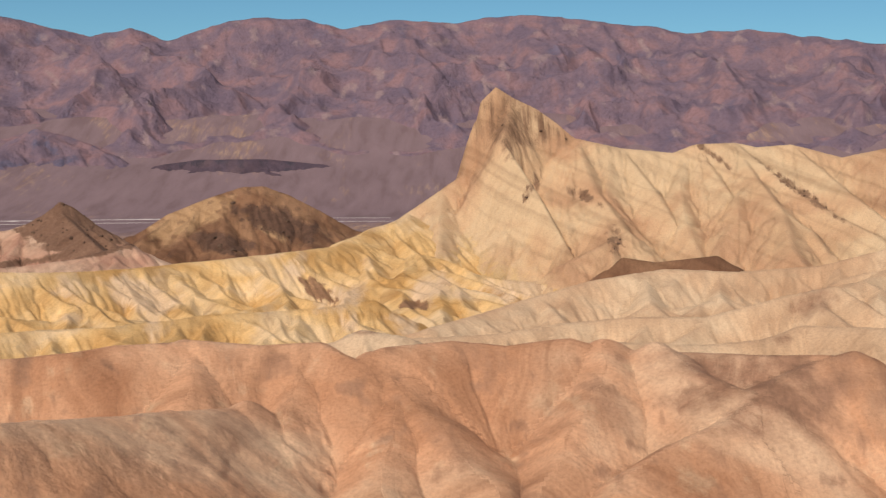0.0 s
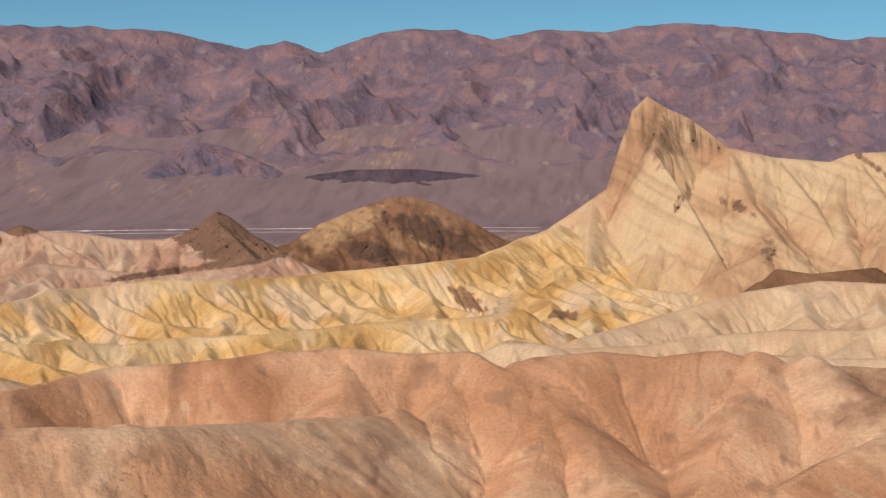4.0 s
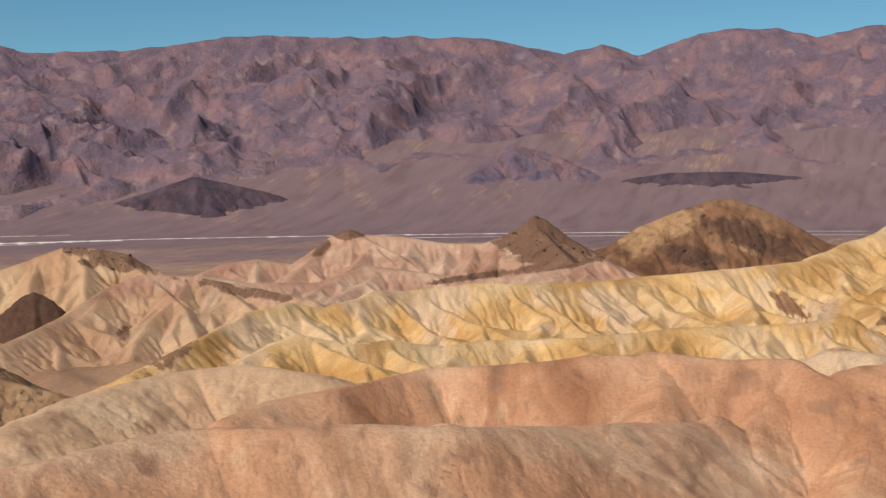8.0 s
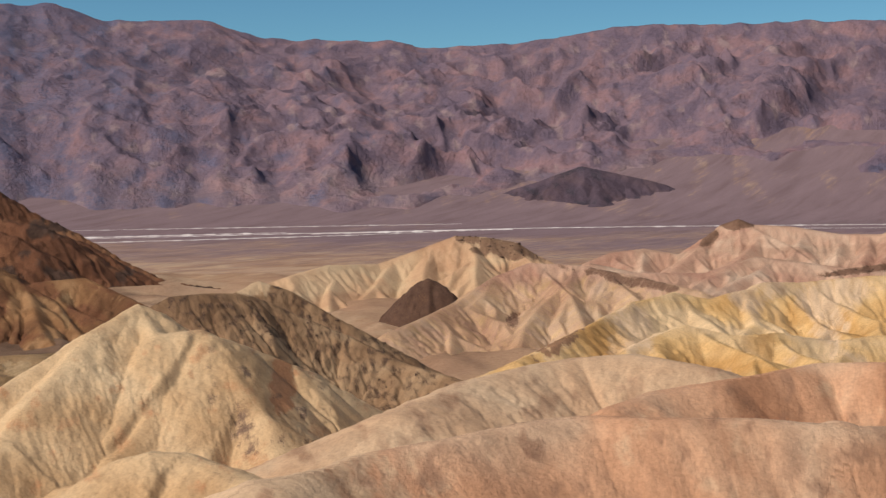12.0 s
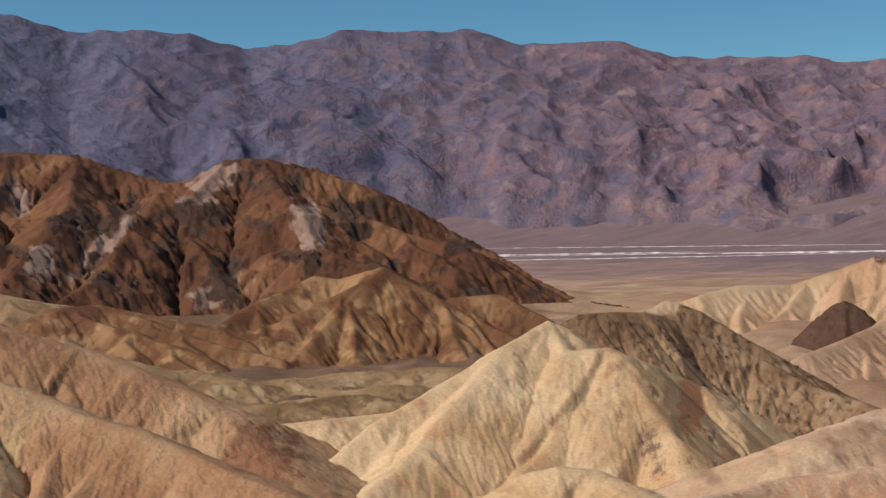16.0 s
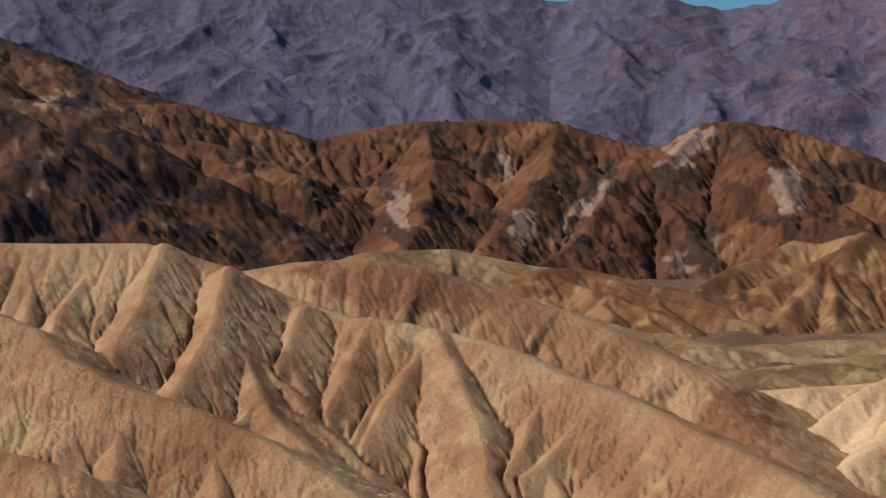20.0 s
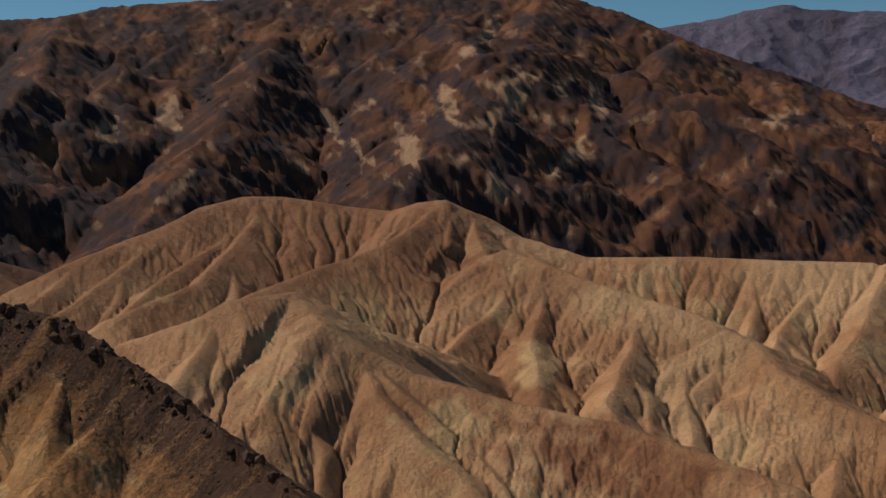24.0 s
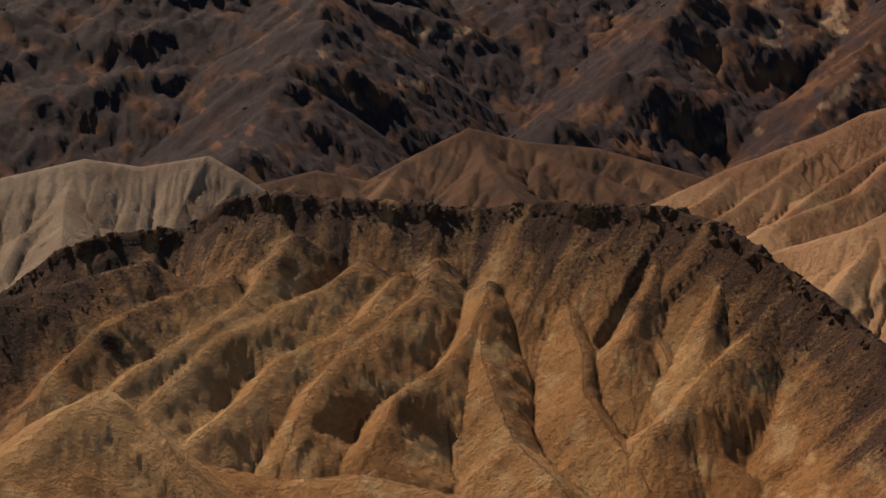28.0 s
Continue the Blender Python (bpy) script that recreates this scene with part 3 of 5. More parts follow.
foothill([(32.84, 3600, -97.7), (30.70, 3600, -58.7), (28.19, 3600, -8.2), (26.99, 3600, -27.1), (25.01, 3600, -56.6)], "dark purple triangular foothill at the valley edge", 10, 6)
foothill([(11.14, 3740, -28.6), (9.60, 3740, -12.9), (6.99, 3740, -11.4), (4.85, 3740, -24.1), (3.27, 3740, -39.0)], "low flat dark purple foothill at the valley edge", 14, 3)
foothill([(17.62, 3900, -10.7), (16.49, 3900, 38.8), (15.70, 3900, 67.1), (14.47, 3900, 47.8), (13.36, 3900, 21.1), (11.36, 3900, -15.3)], "purple brown foothill below the mountain range", 8, 8, HAZED_ROCK)

# ---- dark mountains ----
red = [(42.55, 900, -75.8), (44.80, 930, -72.1), (46.13, 960, -62.5), (47.90, 980, -43.8), (49.65, 1000, -28.3), (50.96, 1010, -12.3), (52.69, 1020, 2.0), (54.83, 1030, 16.7), (57.16, 1040, 26.2), (58.46, 1040, 25.1), (60.04, 1040, 10.3), (60.93, 1040, 10.7), (62.90, 1060, 21.9), (64.09, 1070, 30.8), (66.57, 1080, 34.0), (69.32, 1080, 34.9), (70.96, 1080, 32.9), (73.66, 1080, 24.0), (76.73, 1080, 40.4), (78.67, 1080, 53.9), (81.47, 1080, 53.1), (85.66, 1080, 50.8), (91.66, 1060, 29.0)]
rsp = [[(58.46, 1040, 25.1), (59.83, 974, 2.0), (60.94, 980, 4.4), (62.08, 924, -15.2), (63.24, 845, -43.0), (65.25, 808, -55.9)], [(57.12, 1040, 25.4), (55.82, 932, -6.9), (54.51, 854, -30.3), (52.73, 814, -42.2), (51.86, 747, -62.5)], [(64.09, 1070, 30.8), (64.47, 967, 0.1), (65.61, 878, -26.6), (67.38, 814, -45.8)], [(69.32, 1080, 34.9), (68.97, 949, -1.8), (69.67, 847, -30.2), (70.34, 791, -45.9)]]
rcr = [[(64.59, 820, -57.0), (63.23, 880, -38.0), (62.08, 940, -15.5), (61.11, 990, 5.2), (60.08, 960, -12.9), (58.78, 920, -34.5), (56.79, 880, -51.1)], [(58.46, 1040, 25.1), (57.61, 1000, -6.7), (56.30, 950, -32.9), (54.97, 920, -43.3)], [(54.88, 1035, 19.5), (53.36, 980, -15.9), (51.82, 930, -44.9), (50.05, 890, -61.0)], [(66.57, 1075, 33.9), (67.28, 1000, -2.6), (68.41, 930, -33.9), (69.09, 880, -51.8)], [(64.09, 1065, 30.7), (64.69, 1000, -3.7), (65.83, 930, -31.6), (66.74, 880, -53.2)], [(77.17, 1080, 40.7), (76.59, 1000, 4.5), (75.78, 920, -25.0), (75.15, 880, -38.0)], [(73.66, 1080, 24.0), (72.83, 1010, -5.6), (71.99, 930, -31.1)]]
rcb = [t for k, c in enumerate(rcr) for t in branches(c, 34, 130, 0.3, (-75, 75), 140 + k, 0.62, 1, 11, 2.4, 2, 2, 80)]
red_ob = landform("red_brown_mountain", RUST, [line([(p[0], p[1], p[2] + 2) for p in red], 0.6, 2, 16, 4, 260)] + [line(s, 0.6, 1, 14, 3.5, 160) for s in rsp] + [line(c, 0.62, 1, 13, 3, 110) for c in rcr] + rcb + branches(red, 60, 260, 0.26, (-40, 40), 3, 0.62, 1, 13, 3.2, 6, 2, 110, 0.6), (38, 97), (560, 1250), 0.085, 3.6,
         "rusty red and dark brown volcanic mountain with pale streaks", "mountain", -6, 24,
         tone=lambda A, R, Z, D: np.maximum.reduce([patch(A, R, Z, c, s, t, 0.7, 0.6) for c, s, t in (((59.04, 0.55), (1.5, 0.7), 40), ((63.09, -1.58), (2.0, 0.38), 45), ((55.27, -1.22), (0.65, 1.3), 20), ((65.59, -2.40), (0.7, 0.75), -40), ((66.41, 0.16), (0.55, 0.9), 30), ((58.82, -3.72), (1.3, 0.6), 20), ((70.70, -1.58), (0.5, 1.2), 20), ((70.52, -1.63), (0.5, 1.1), -20))]),
         cap=lambda A, R, Z, D: 0.9 * smooth(0.0, 0.4, blot(A, R, Z, 1.7, 0.0) + 0.3 * blot(A, R, Z, 0.5, 2.0)), warp=(16, 60, 880), rest=(0.75, 0.8), fine=0.25, crag=(9, 70, red), crests={"rounded_summit": [p for p in red if p[0] < 60], "rusty_shoulder": [p for p in red if 60 <= p[0] < 74], "far_shoulder": [p for p in red if p[0] >= 74], "front_buttress": rcr[0]})
strew(red_ob, LAST["cap"] > 0.62, 170, (2.5, 8), 11, True, -0.15)
black = [(75.13, 1100, 36.5), (77.80, 1105, 48.2), (79.57, 1112, 57.7), (81.36, 1120, 60.3), (82.00, 1135, 73.4), (82.90, 1150, 87.5), (84.60, 1190, 106.2), (86.55, 1225, 127.0), (88.50, 1255, 150.8), (89.80, 1280, 167.4), (90.87, 1300, 176.9), (92.40, 1320, 197.3), (97.57, 1350, 213.8), (101.00, 1350, 204.2), (104.87, 1350, 197.7), (108.10, 1350, 193.6), (110.07, 1350, 189.7), (111.80, 1350, 180.8), (113.85, 1350, 177.7), (116.50, 1350, 186.1), (119.50, 1350, 189.7), (122.00, 1350, 174.1), (123.30, 1350, 164.6), (125.00, 1350, 171.7), (128.50, 1350, 196.9), (134.00, 1350, 213.8), (149.11, 1350, 170.5)]
bsp2 = [[(81.53, 1120, 61.3), (83.29, 1006, 27.2), (85.53, 884, -9.4), (87.78, 824, -27.3)], [(87.58, 1200, 133.2), (89.19, 982, 67.9), (91.04, 843, 26.2), (92.67, 737, -5.5), (94.26, 712, -13.1)], [(92.66, 1300, 193.7), (94.07, 1015, 108.5), (95.47, 861, 62.2), (96.85, 782, 38.6), (97.79, 697, 12.9)], [(94.80, 1340, 176.2), (96.83, 1082, 93.7), (98.19, 930, 45.1), (98.67, 835, 14.6)], [(103.00, 1340, 192.6), (103.95, 1061, 103.6), (105.34, 919, 57.9), (107.17, 810, 23.1), (108.55, 742, 1.3)], [(111.35, 1340, 186.8), (113.54, 933, 64.9), (115.31, 815, 29.5), (117.99, 743, 7.8), (120.71, 673, -13.1)], [(126.69, 1340, 199.3), (127.72, 876, 60.3), (129.57, 732, 17.0), (130.97, 643, -9.5)]]
PALE_ASH = (((98.26, 2.36), (0.45, 0.9), 10), ((95.11, 6.83), (0.9, 0.35), 50), ((94.29, 4.15), (1.6, 0.7), 60), ((96.76, 4.0), (0.5, 1.0), 15), ((83.56, 3.11), (0.9, 0.45), 10), ((110.02, 3.16), (0.5, 0.9), -15), ((107.4, 1.1), (1.3, 0.3), 40), ((90.72, 4.04), (0.4, 1.0), 20), ((91.89, 1.9), (1.1, 0.4), 45), ((94.6, 0.6), (0.9, 0.5), 20), ((100.6, 2.6), (0.35, 1.0), 35), ((101.3, 3.4), (0.3, 0.9), 30), ((102.63, 1.8), (0.7, 0.15), -30), ((127.8, 3.44), (0.8, 0.45), -25), ((122.8, 3.85), (1.3, 0.35), 0), ((117.2, 5.0), (1.8, 0.35), -12), ((107.63, 3.9), (0.6, 0.8), 0), ((124.0, 2.2), (0.9, 0.5), 0))
dark_mountain_ob = landform("dark_mountain", DARK, [line(black[:7], 0.6, 2, 40, 3, 120), line([(p[0], p[1], p[2] + 1) for p in black[6:]], 0.42, 2, 40, 3, 620)] + [line(s, 0.58, 3, 40, 3, 240) for s in bsp2] + branches(black[8:], 75, 480, 0.3, (-45, 45), 8, 0.58, 3, 30, 2, 9, 3, 260, 0.2), (62, 150), (560, 1420), 0.1, 5,
         "dark brown volcanic mountain with pale ash patches", "mountain", -6, 28,
         tone=lambda A, R, Z, D: np.maximum(np.maximum.reduce([patch(A, R, Z, c, s, t, 0.7, 0.4, 0.8) for c, s, t in PALE_ASH]), 0.75 * smooth(0.1, 0.5, blot(A, R, Z, 0.9, 2.0)) * np.maximum(patch(A, R, Z, (96.0, 3.3), (6.5, 3.2), 20, 0.5, 2.0), 0.5 * smooth(130, 110, A))),
         cap=lambda A, R, Z, D: 0.8 * smooth(-0.15, 0.4, blot(A, R, Z, 1.3, 5.0) + 0.3 * smooth(104, 122, A)), warp=(13, 110, 1080), rest=(0.7, 0.75), fine=0.3, rounds=6, cut=0.012, crag=(9, 130, black), crests={"lower_shoulder": [p for p in black if p[0] < 89], "summit": [p for p in black if 89 <= p[0] < 112], "back_ridge": [p for p in black if p[0] >= 112], "buttress": bsp2[2], "spur": bsp2[5]})
strew(dark_mountain_ob, LAST["cap"] > 0.66, 200, (2, 6), 12, True, -0.15)
pyr = [(45.20, 567, -63.9), (46.74, 599, -62.7), (48.51, 623, -56.4), (50.72, 639, -43.1), (52.36, 648, -32.7), (54.11, 615, -48.5), (55.50, 578, -61.3)]
pyr2 = [(52.36, 651, -32.8), (54.09, 659, -38.5), (55.10, 659, -36.7), (56.35, 648, -42.8), (57.49, 631, -46.4), (59.54, 599, -56.4)]
pyr3 = [(49.61, 648, -47.5), (47.82, 648, -46.3), (46.28, 631, -53.8), (44.10, 599, -63.4), (42.37, 567, -66.2)]
pyr4 = [(65.25, 615, -44.4), (63.50, 623, -44.2), (61.30, 615, -49.3), (58.64, 603, -54.7), (56.40, 591, -58.9)]
landform("tan_pyramid_hill", UMBER, [line(pyr3, 0.5, 1.5, 11, 2, 90), line(pyr4, 0.4, 1.5, 11, 2, 80)] + branches(pyr3, 20, 70, 0.3, (-50, 50), 205, 0.6, 0.8, 9, 2, 1, 2, 45) + branches(pyr4, 20, 80, 0.16, (-50, 50), 206, 0.55, 0.8, 9, 1.6, 1, 2, 45) + [line(pyr, 0.55, 1, 12, 3, 110), line(pyr2, 0.55, 1.5, 12, 3, 110)] + branches(pyr, 26, 80, 0.33, (-50, 50), 5, 0.6, 0.8, 9, 2, 1, 2, 50) + branches(pyr2, 26, 80, 0.33, (-40, 60), 6, 0.6, 0.8, 9, 2, 1, 2, 50), (40, 68), (440, 720), 0.09, 2.0, "tan and brown pyramid shaped clay hill", "hill", 1.6, 12,
         tone=lambda A, R, Z, D: 0.5 * smooth(0.15, 0.5, blot(A, R, Z, 1.0, 0.0)), cap=lambda A, R, Z, D: 0.8 * smooth(0.0, 0.3, blot(A, R, Z, 1.2, 5)), crests={"pyramid": pyr, "shoulder": pyr2, "low_spur": pyr3, "side_spur": pyr4})

terr = [[(65.26, 640, -49.2), (61.99, 610, -57.7), (59.55, 600, -61.2), (57.76, 595, -63.6)], [(63.13, 540, -59.1), (60.04, 520, -65.2), (56.45, 510, -69.0), (54.18, 515, -67.1), (52.82, 520, -67.0), (48.54, 540, -66.6)], [(59.62, 480, -68.8), (56.93, 470, -71.9), (55.11, 470, -70.4), (52.83, 490, -66.1), (50.58, 470, -65.5)], [(71.59, 640, -36.5), (68.45, 650, -37.3), (65.25, 640, -45.5), (62.63, 630, -49.5)]]
rw = random.Random(77)
rows = [[(a, r + rw.uniform(-18, 18), -64.5 + rw.uniform(0, 3.5)) for a in range(44, 77, 2)] for r in (440, 465, 490, 515)]
landform("wash_terrace", OLIVE, [line(w, 0.16, 1.5, 9, 1.2, 32) for w in rows] + [line([(p[0], p[1], p[2] + 1.0) for p in t], 0.24, 3, 12, 1.5, 60) for t in terr] + branches(terr[1], 15, 50, 0.15, (-60, 60), 15, 0.35, 1, 8, 1, 1, 2, 30) + branches(terr[0], 18, 60, 0.1, (-60, 60), 16, 0.35, 1, 8, 1, 1, 2, 30) + branches(terr[3], 20, 70, 0.15, (-60, 60), 17, 0.4, 1, 8, 1.2, 1, 2, 30), (44, 80), (385, 700), 0.09, 2.0, "low olive brown clay terraces beside a dry wash", "terrace", 1.4, 12,
         cap=lambda A, R, Z, D: patch(A, R, Z, (59.56, -6.16), (3.6, 0.5), -8, 0.4, 0.8), rounds=3, cut=0.012, tone=lambda A, R, Z, D: 0.7 * smooth(0.05, 0.4, blot(A, R, Z, 1.2, 3.0)), crests={"upper_terrace": terr[0] + terr[3], "middle_terrace": terr[1], "lower_terrace": terr[2]})

# ---- beacon peak ----
tower = [(-5.35, 720, 8.2), (-4.57, 720, 16.6), (-3.78, 720, 23.6), (-2.78, 720, 29.5), (-2.17, 720, 34.6), (-1.55, 720, 27.0), (-1.39, 720, 17.6)]
tower2 = [(-1.39, 720, 16.6), (-1.28, 718, 6.7), (-0.93, 712, -7.2), (-0.66, 708, -12.8)]
bridge = [(-29.17, 700, -29.8), (-23.70, 710, -6.3), (-17.14, 720, 3.5), (-15.53, 720, -0.9), (-14.48, 720, 2.6), (-13.63, 720, 5.4), (-12.36, 720, 4.0), (-11.49, 720, 6.2), (-9.98, 720, 5.4), (-9.11, 720, 1.2), (-7.13, 720, 3.4), (-5.35, 720, 8.2)]
bleft = [(-0.88, 711, -9.5), (0.46, 700, -20.9), (1.81, 690, -31.4), (3.16, 680, -37.6)]
bsp = [[(-0.44, 705, -19.6), (0.24, 685, -33.9), (1.81, 659, -53.4), (3.17, 635, -71.5)], [(-5.35, 720, 8.2), (-6.03, 681, -14.8), (-7.38, 649, -34.3), (-5.16, 630, -45.8)], [(-7.13, 720, 3.4), (-8.47, 685, -17.4), (-9.81, 649, -39.1), (-10.04, 630, -50.2)], [(-9.98, 720, 5.4), (-11.75, 670, -24.5), (-13.69, 650, -36.1), (-15.82, 633, -46.7)], [(-11.49, 720, 6.2), (-13.66, 685, -14.4), (-15.37, 665, -26.5), (-17.05, 650, -35.4)], [(-13.63, 720, 5.4), (-15.56, 687, -14.3), (-17.20, 663, -28.6)], [(-2.23, 690, -17.8), (-2.69, 661, -37.8), (-2.02, 634, -56.4), (-1.12, 616, -69.4)], [(1.81, 690, -31.4), (2.94, 665, -46.0), (4.29, 639, -61.8)]]
DARK_BANDS = (((-4.01, 1.10), (1.4, 0.4), -30), ((-5.59, -1.58), (0.9, 0.3), -25), ((-6.94, -3.36), (0.5, 0.7), 10), ((-14.09, -1.42), (2.3, 0.22), -35), ((-10.64, -0.01), (1.2, 0.2), -35), ((-3.69, -1.25), (0.25, 0.8), -30))
beacon_peak_ob = landform("beacon_peak", BUFF, [line(tower, 3.2, 1.5, 9, 2, 60), line(tower2, 2.4, 1, 9, 1.5, 60), line([(-2.78, 720, 27.8), (-2.45, 696, 6.5), (-3.80, 669, -17.2), (-4.93, 645, -39.3), (-4.05, 619, -62.3)], 1.5, 1, 10, 2, 50), line(bridge, 0.72, 1.5, 16, 3, 110), line(bleft, 0.66, 1.2, 10, 2, 150)] + [line(s, 0.68, 1.2, 11, 2.4, 60) for s in bsp] + branches(bridge, 38, 150, 0.5, (-45, 25), 11, 0.7, 1, 9, 2, 2, 2, 60) + branches(bleft, 18, 110, 0.5, (-45, 5), 12, 0.7, 0.7, 7, 1.6, 1, 2, 45), (-32, 8), (480, 800), 0.075, 1.8,
         "tall pointed buff sandstone peak with a long ridge", "rock peak", 2.6, 11,
         tone=lambda A, R, Z, D: 0.55 * smooth(-32, -55, Z + 10 * blot(A, R, Z, 2, 0.0)) * smooth(-6, 0, A), cap=lambda A, R, Z, D: np.maximum(0.75 * np.maximum.reduce([patch(A, R, Z, c, s, t, 0.8, 0.35, 1.2) for c, s, t in DARK_BANDS]), 0.62 * patch(A, R, Z, (-2.67, 1.21), (2.0, 1.7), 0, 0.4, 0.5, 1.2) ), rounds=4, rest=None, crests={"tower": tower + tower2, "long_ridge": bridge, "shoulder": bleft})
strew(beacon_peak_ob, LAST["cap"] > 0.6, 40, (0.7, 1.8), 13, True, -0.2)

# ---- golden badlands ----
gold = [(1.11, 680, -28.1), (1.99, 660, -31.2), (3.33, 640, -35.8), (4.22, 620, -39.1), (6.24, 600, -40.2), (8.49, 590, -41.9), (10.75, 580, -43.8), (13.00, 560, -44.0), (14.73, 550, -43.2), (17.44, 540, -42.3), (19.92, 530, -44.4), (21.27, 520, -43.3), (23.08, 500, -47.3), (24.42, 490, -44.2), (26.20, 480, -45.8), (27.10, 460, -48.2), (28.65, 430, -50.6), (29.98, 410, -52.7), (31.07, 400, -54.3)]
gold2 = [(2.72, 480, -48.5), (4.84, 470, -49.5), (8.08, 460, -50.5), (12.28, 450, -51.4), (15.88, 440, -51.9), (19.04, 430, -52.6), (20.85, 425, -49.8), (22.65, 420, -49.8), (24.44, 420, -46.7), (26.24, 400, -51.5)]
landform("golden_ridge", GOLD, [line(gold, 0.55, 1.5, 12, 3, 80), line(gold2, 0.5, 1.2, 10, 2, 60)] + branches(gold, 13, 170, 0.13, (-60, 10), 21, 0.62, 0.5, 6, 1.6, 1, 3, 40, 1.5) + branches(gold2, 12, 90, 0.16, (-50, 20), 22, 0.62, 0.5, 6, 1.3, 1, 3, 35), (-25, 42), (310, 730), 0.075, 1.8,
         "golden yellow eroded badlands ridge with many small ribs", "ridge", 1.2, 9,
         tone=lambda A, R, Z, D: 0.75 * smooth(0.0, 0.5, blot(A, R, Z, 2.5, 0.0)), cap=lambda A, R, Z, D: 0.75 * np.maximum.reduce([patch(A, R, Z, c, s, t, 0.8, 0.4) for c, s, t in (((4.96, -5.33), (0.9, 0.4), -35), ((1.03, -5.98), (0.7, 0.22), 0), ((29.32, -7.02), (1.2, 0.5), 30))]), rounds=7, cut=0.025, warp=(8, 45, 9999), crests={"upper_crest": gold, "lower_crest": gold2})
creamA = [(-25.64, 520, -28.5), (-17.22, 520, -32.2), (-14.77, 515, -38.2), (-11.57, 505, -40.0), (-8.94, 500, -38.9), (-6.06, 490, -42.3), (-3.38, 470, -47.2), (-1.57, 450, -49.8), (0.46, 430, -51.8)]
creamB = [(-25.70, 400, -37.6), (-17.27, 400, -42.9), (-15.42, 410, -35.8), (-13.73, 410, -38.5), (-10.50, 400, -44.2), (-7.63, 400, -44.6), (-4.95, 395, -45.9), (-2.25, 385, -47.9), (1.82, 370, -47.5)]
creamC = [(-23.87, 320, -36.3), (-17.28, 325, -37.3), (-14.18, 330, -37.9), (-12.69, 325, -40.7), (-10.52, 320, -41.6), (-7.20, 315, -40.7)]
creamD = [(4.30, 330, -43.0), (3.17, 332, -40.4), (1.82, 330, -41.4)]
landform("cream_ridge", CREAMPINK, [line(creamA, 0.5, 1.2, 14, 2, 80), line(creamB, 0.55, 1.2, 13, 2, 60), line(creamC, 0.55, 2, 13, 2, 60), line(creamD, 0.45, 2.5, 9, 1, 40)] + branches(creamA, 22, 110, 0.15, (-20, 50), 31, 0.6, 0.8, 9, 1.4, 1, 3, 45, 0.5) + branches(creamB, 20, 70, 0.22, (-40, 40), 32, 0.6, 0.8, 9, 1.2, 1, 3, 40), (-32, 10), (240, 590), 0.085, 1.8,
         "pale cream and pink rolling clay ridges", "ridge", 2.2, 14,
         cap=lambda A, R, Z, D: 0.8 * np.maximum.reduce([patch(A, R, Z, c, s, t, 0.3, 0.5, 1.4) for c, s, t in (((-14.58, -5.66), (1.3, 0.75), 20), ((-13.44, -7.11), (0.5, 0.3), 0), ((-16.63, -2.80), (0.8, 0.2), 10), ((3.17, -7.05), (1.0, 0.12), 0), ((-5.28, -4.83), (0.5, 0.25), 15))]), rounds=7, cut=0.03, crests={"back_crest": creamA, "middle_crest": creamB, "front_crest": creamC, "knoll": creamD})

saddle = [(-6.62, 560, -44.5), (-7.17, 560, -39.4), (-8.5, 560, -41.2), (-9.7, 560, -39.8), (-10.9, 560, -38.3), (-11.56, 560, -42.1)]
landform("dark_saddle_hill", BROWN, [line(saddle, 0.8, 2, 12, 0.6, 30)], (-14, -2), (500, 620), 0.085, 1.6, "low dark brown clay hill below a pale peak", "hill", 0.6, 8, rounds=3, rest=None)

# ---- hills before the valley ----
dome = [(12.09, 950, -52.2), (10.74, 950, -38.3), (9.39, 950, -29.5), (7.9, 950, -21.2), (7.0, 950, -20.6), (6.0, 950, -26.5), (4.89, 950, -35.6), (3.33, 950, -50.0)]
dome_hill_ob = landform("dome_hill", BROWN, [line(dome, 0.6, 6, 20, 3, 130)] + branches(dome, 24, 130, 0.36, (-50, 50), 41, 0.55, 2, 12, 2.5, 2, 2, 60), (-3, 19), (780, 1050), 0.085, 2.4, "rounded dark brown rocky hill", "hill", 2.2, 14,
         tone=lambda A, R, Z, D: 0.9 * np.maximum(patch(A, R, Z, (9.9, -2.45), (2.2, 0.8), 25, 0.35, 0.5, 0.9), patch(A, R, Z, (6.75, -3.05), (0.8, 0.22), -30, 0.3, 0.4, 0.8)), cap=lambda A, R, Z, D: np.maximum(0.75 * np.maximum(patch(A, R, Z, (6.4, -2.7), (2.3, 0.75), -18, 0.4, 0.5, 0.8), patch(A, R, Z, (8.7, -3.5), (1.6, 0.5), -10, 0.4, 0.5, 0.7)), 0.35 * smooth(-0.1, 0.4, blot(A, R, Z, 0.3, 0.0))))
strew(dome_hill_ob, LAST["cap"] > 0.45, 70, (1.5, 4), 14, True, -0.15)
cone = [(28.09, 860, -59.2), (27.19, 870, -54.2), (25.84, 880, -52.3), (24.50, 880, -56.0), (23.60, 890, -51.5), (22.93, 890, -39.4), (22.15, 890, -35.3), (21.60, 890, -38.9), (20.06, 890, -40.4), (18.33, 890, -45.0), (16.82, 890, -45.1), (16.18, 890, -41.7), (15.33, 890, -36.7), (14.85, 890, -27.6), (14.28, 890, -31.7), (13.45, 890, -41.8), (12.66, 890, -50.2)]
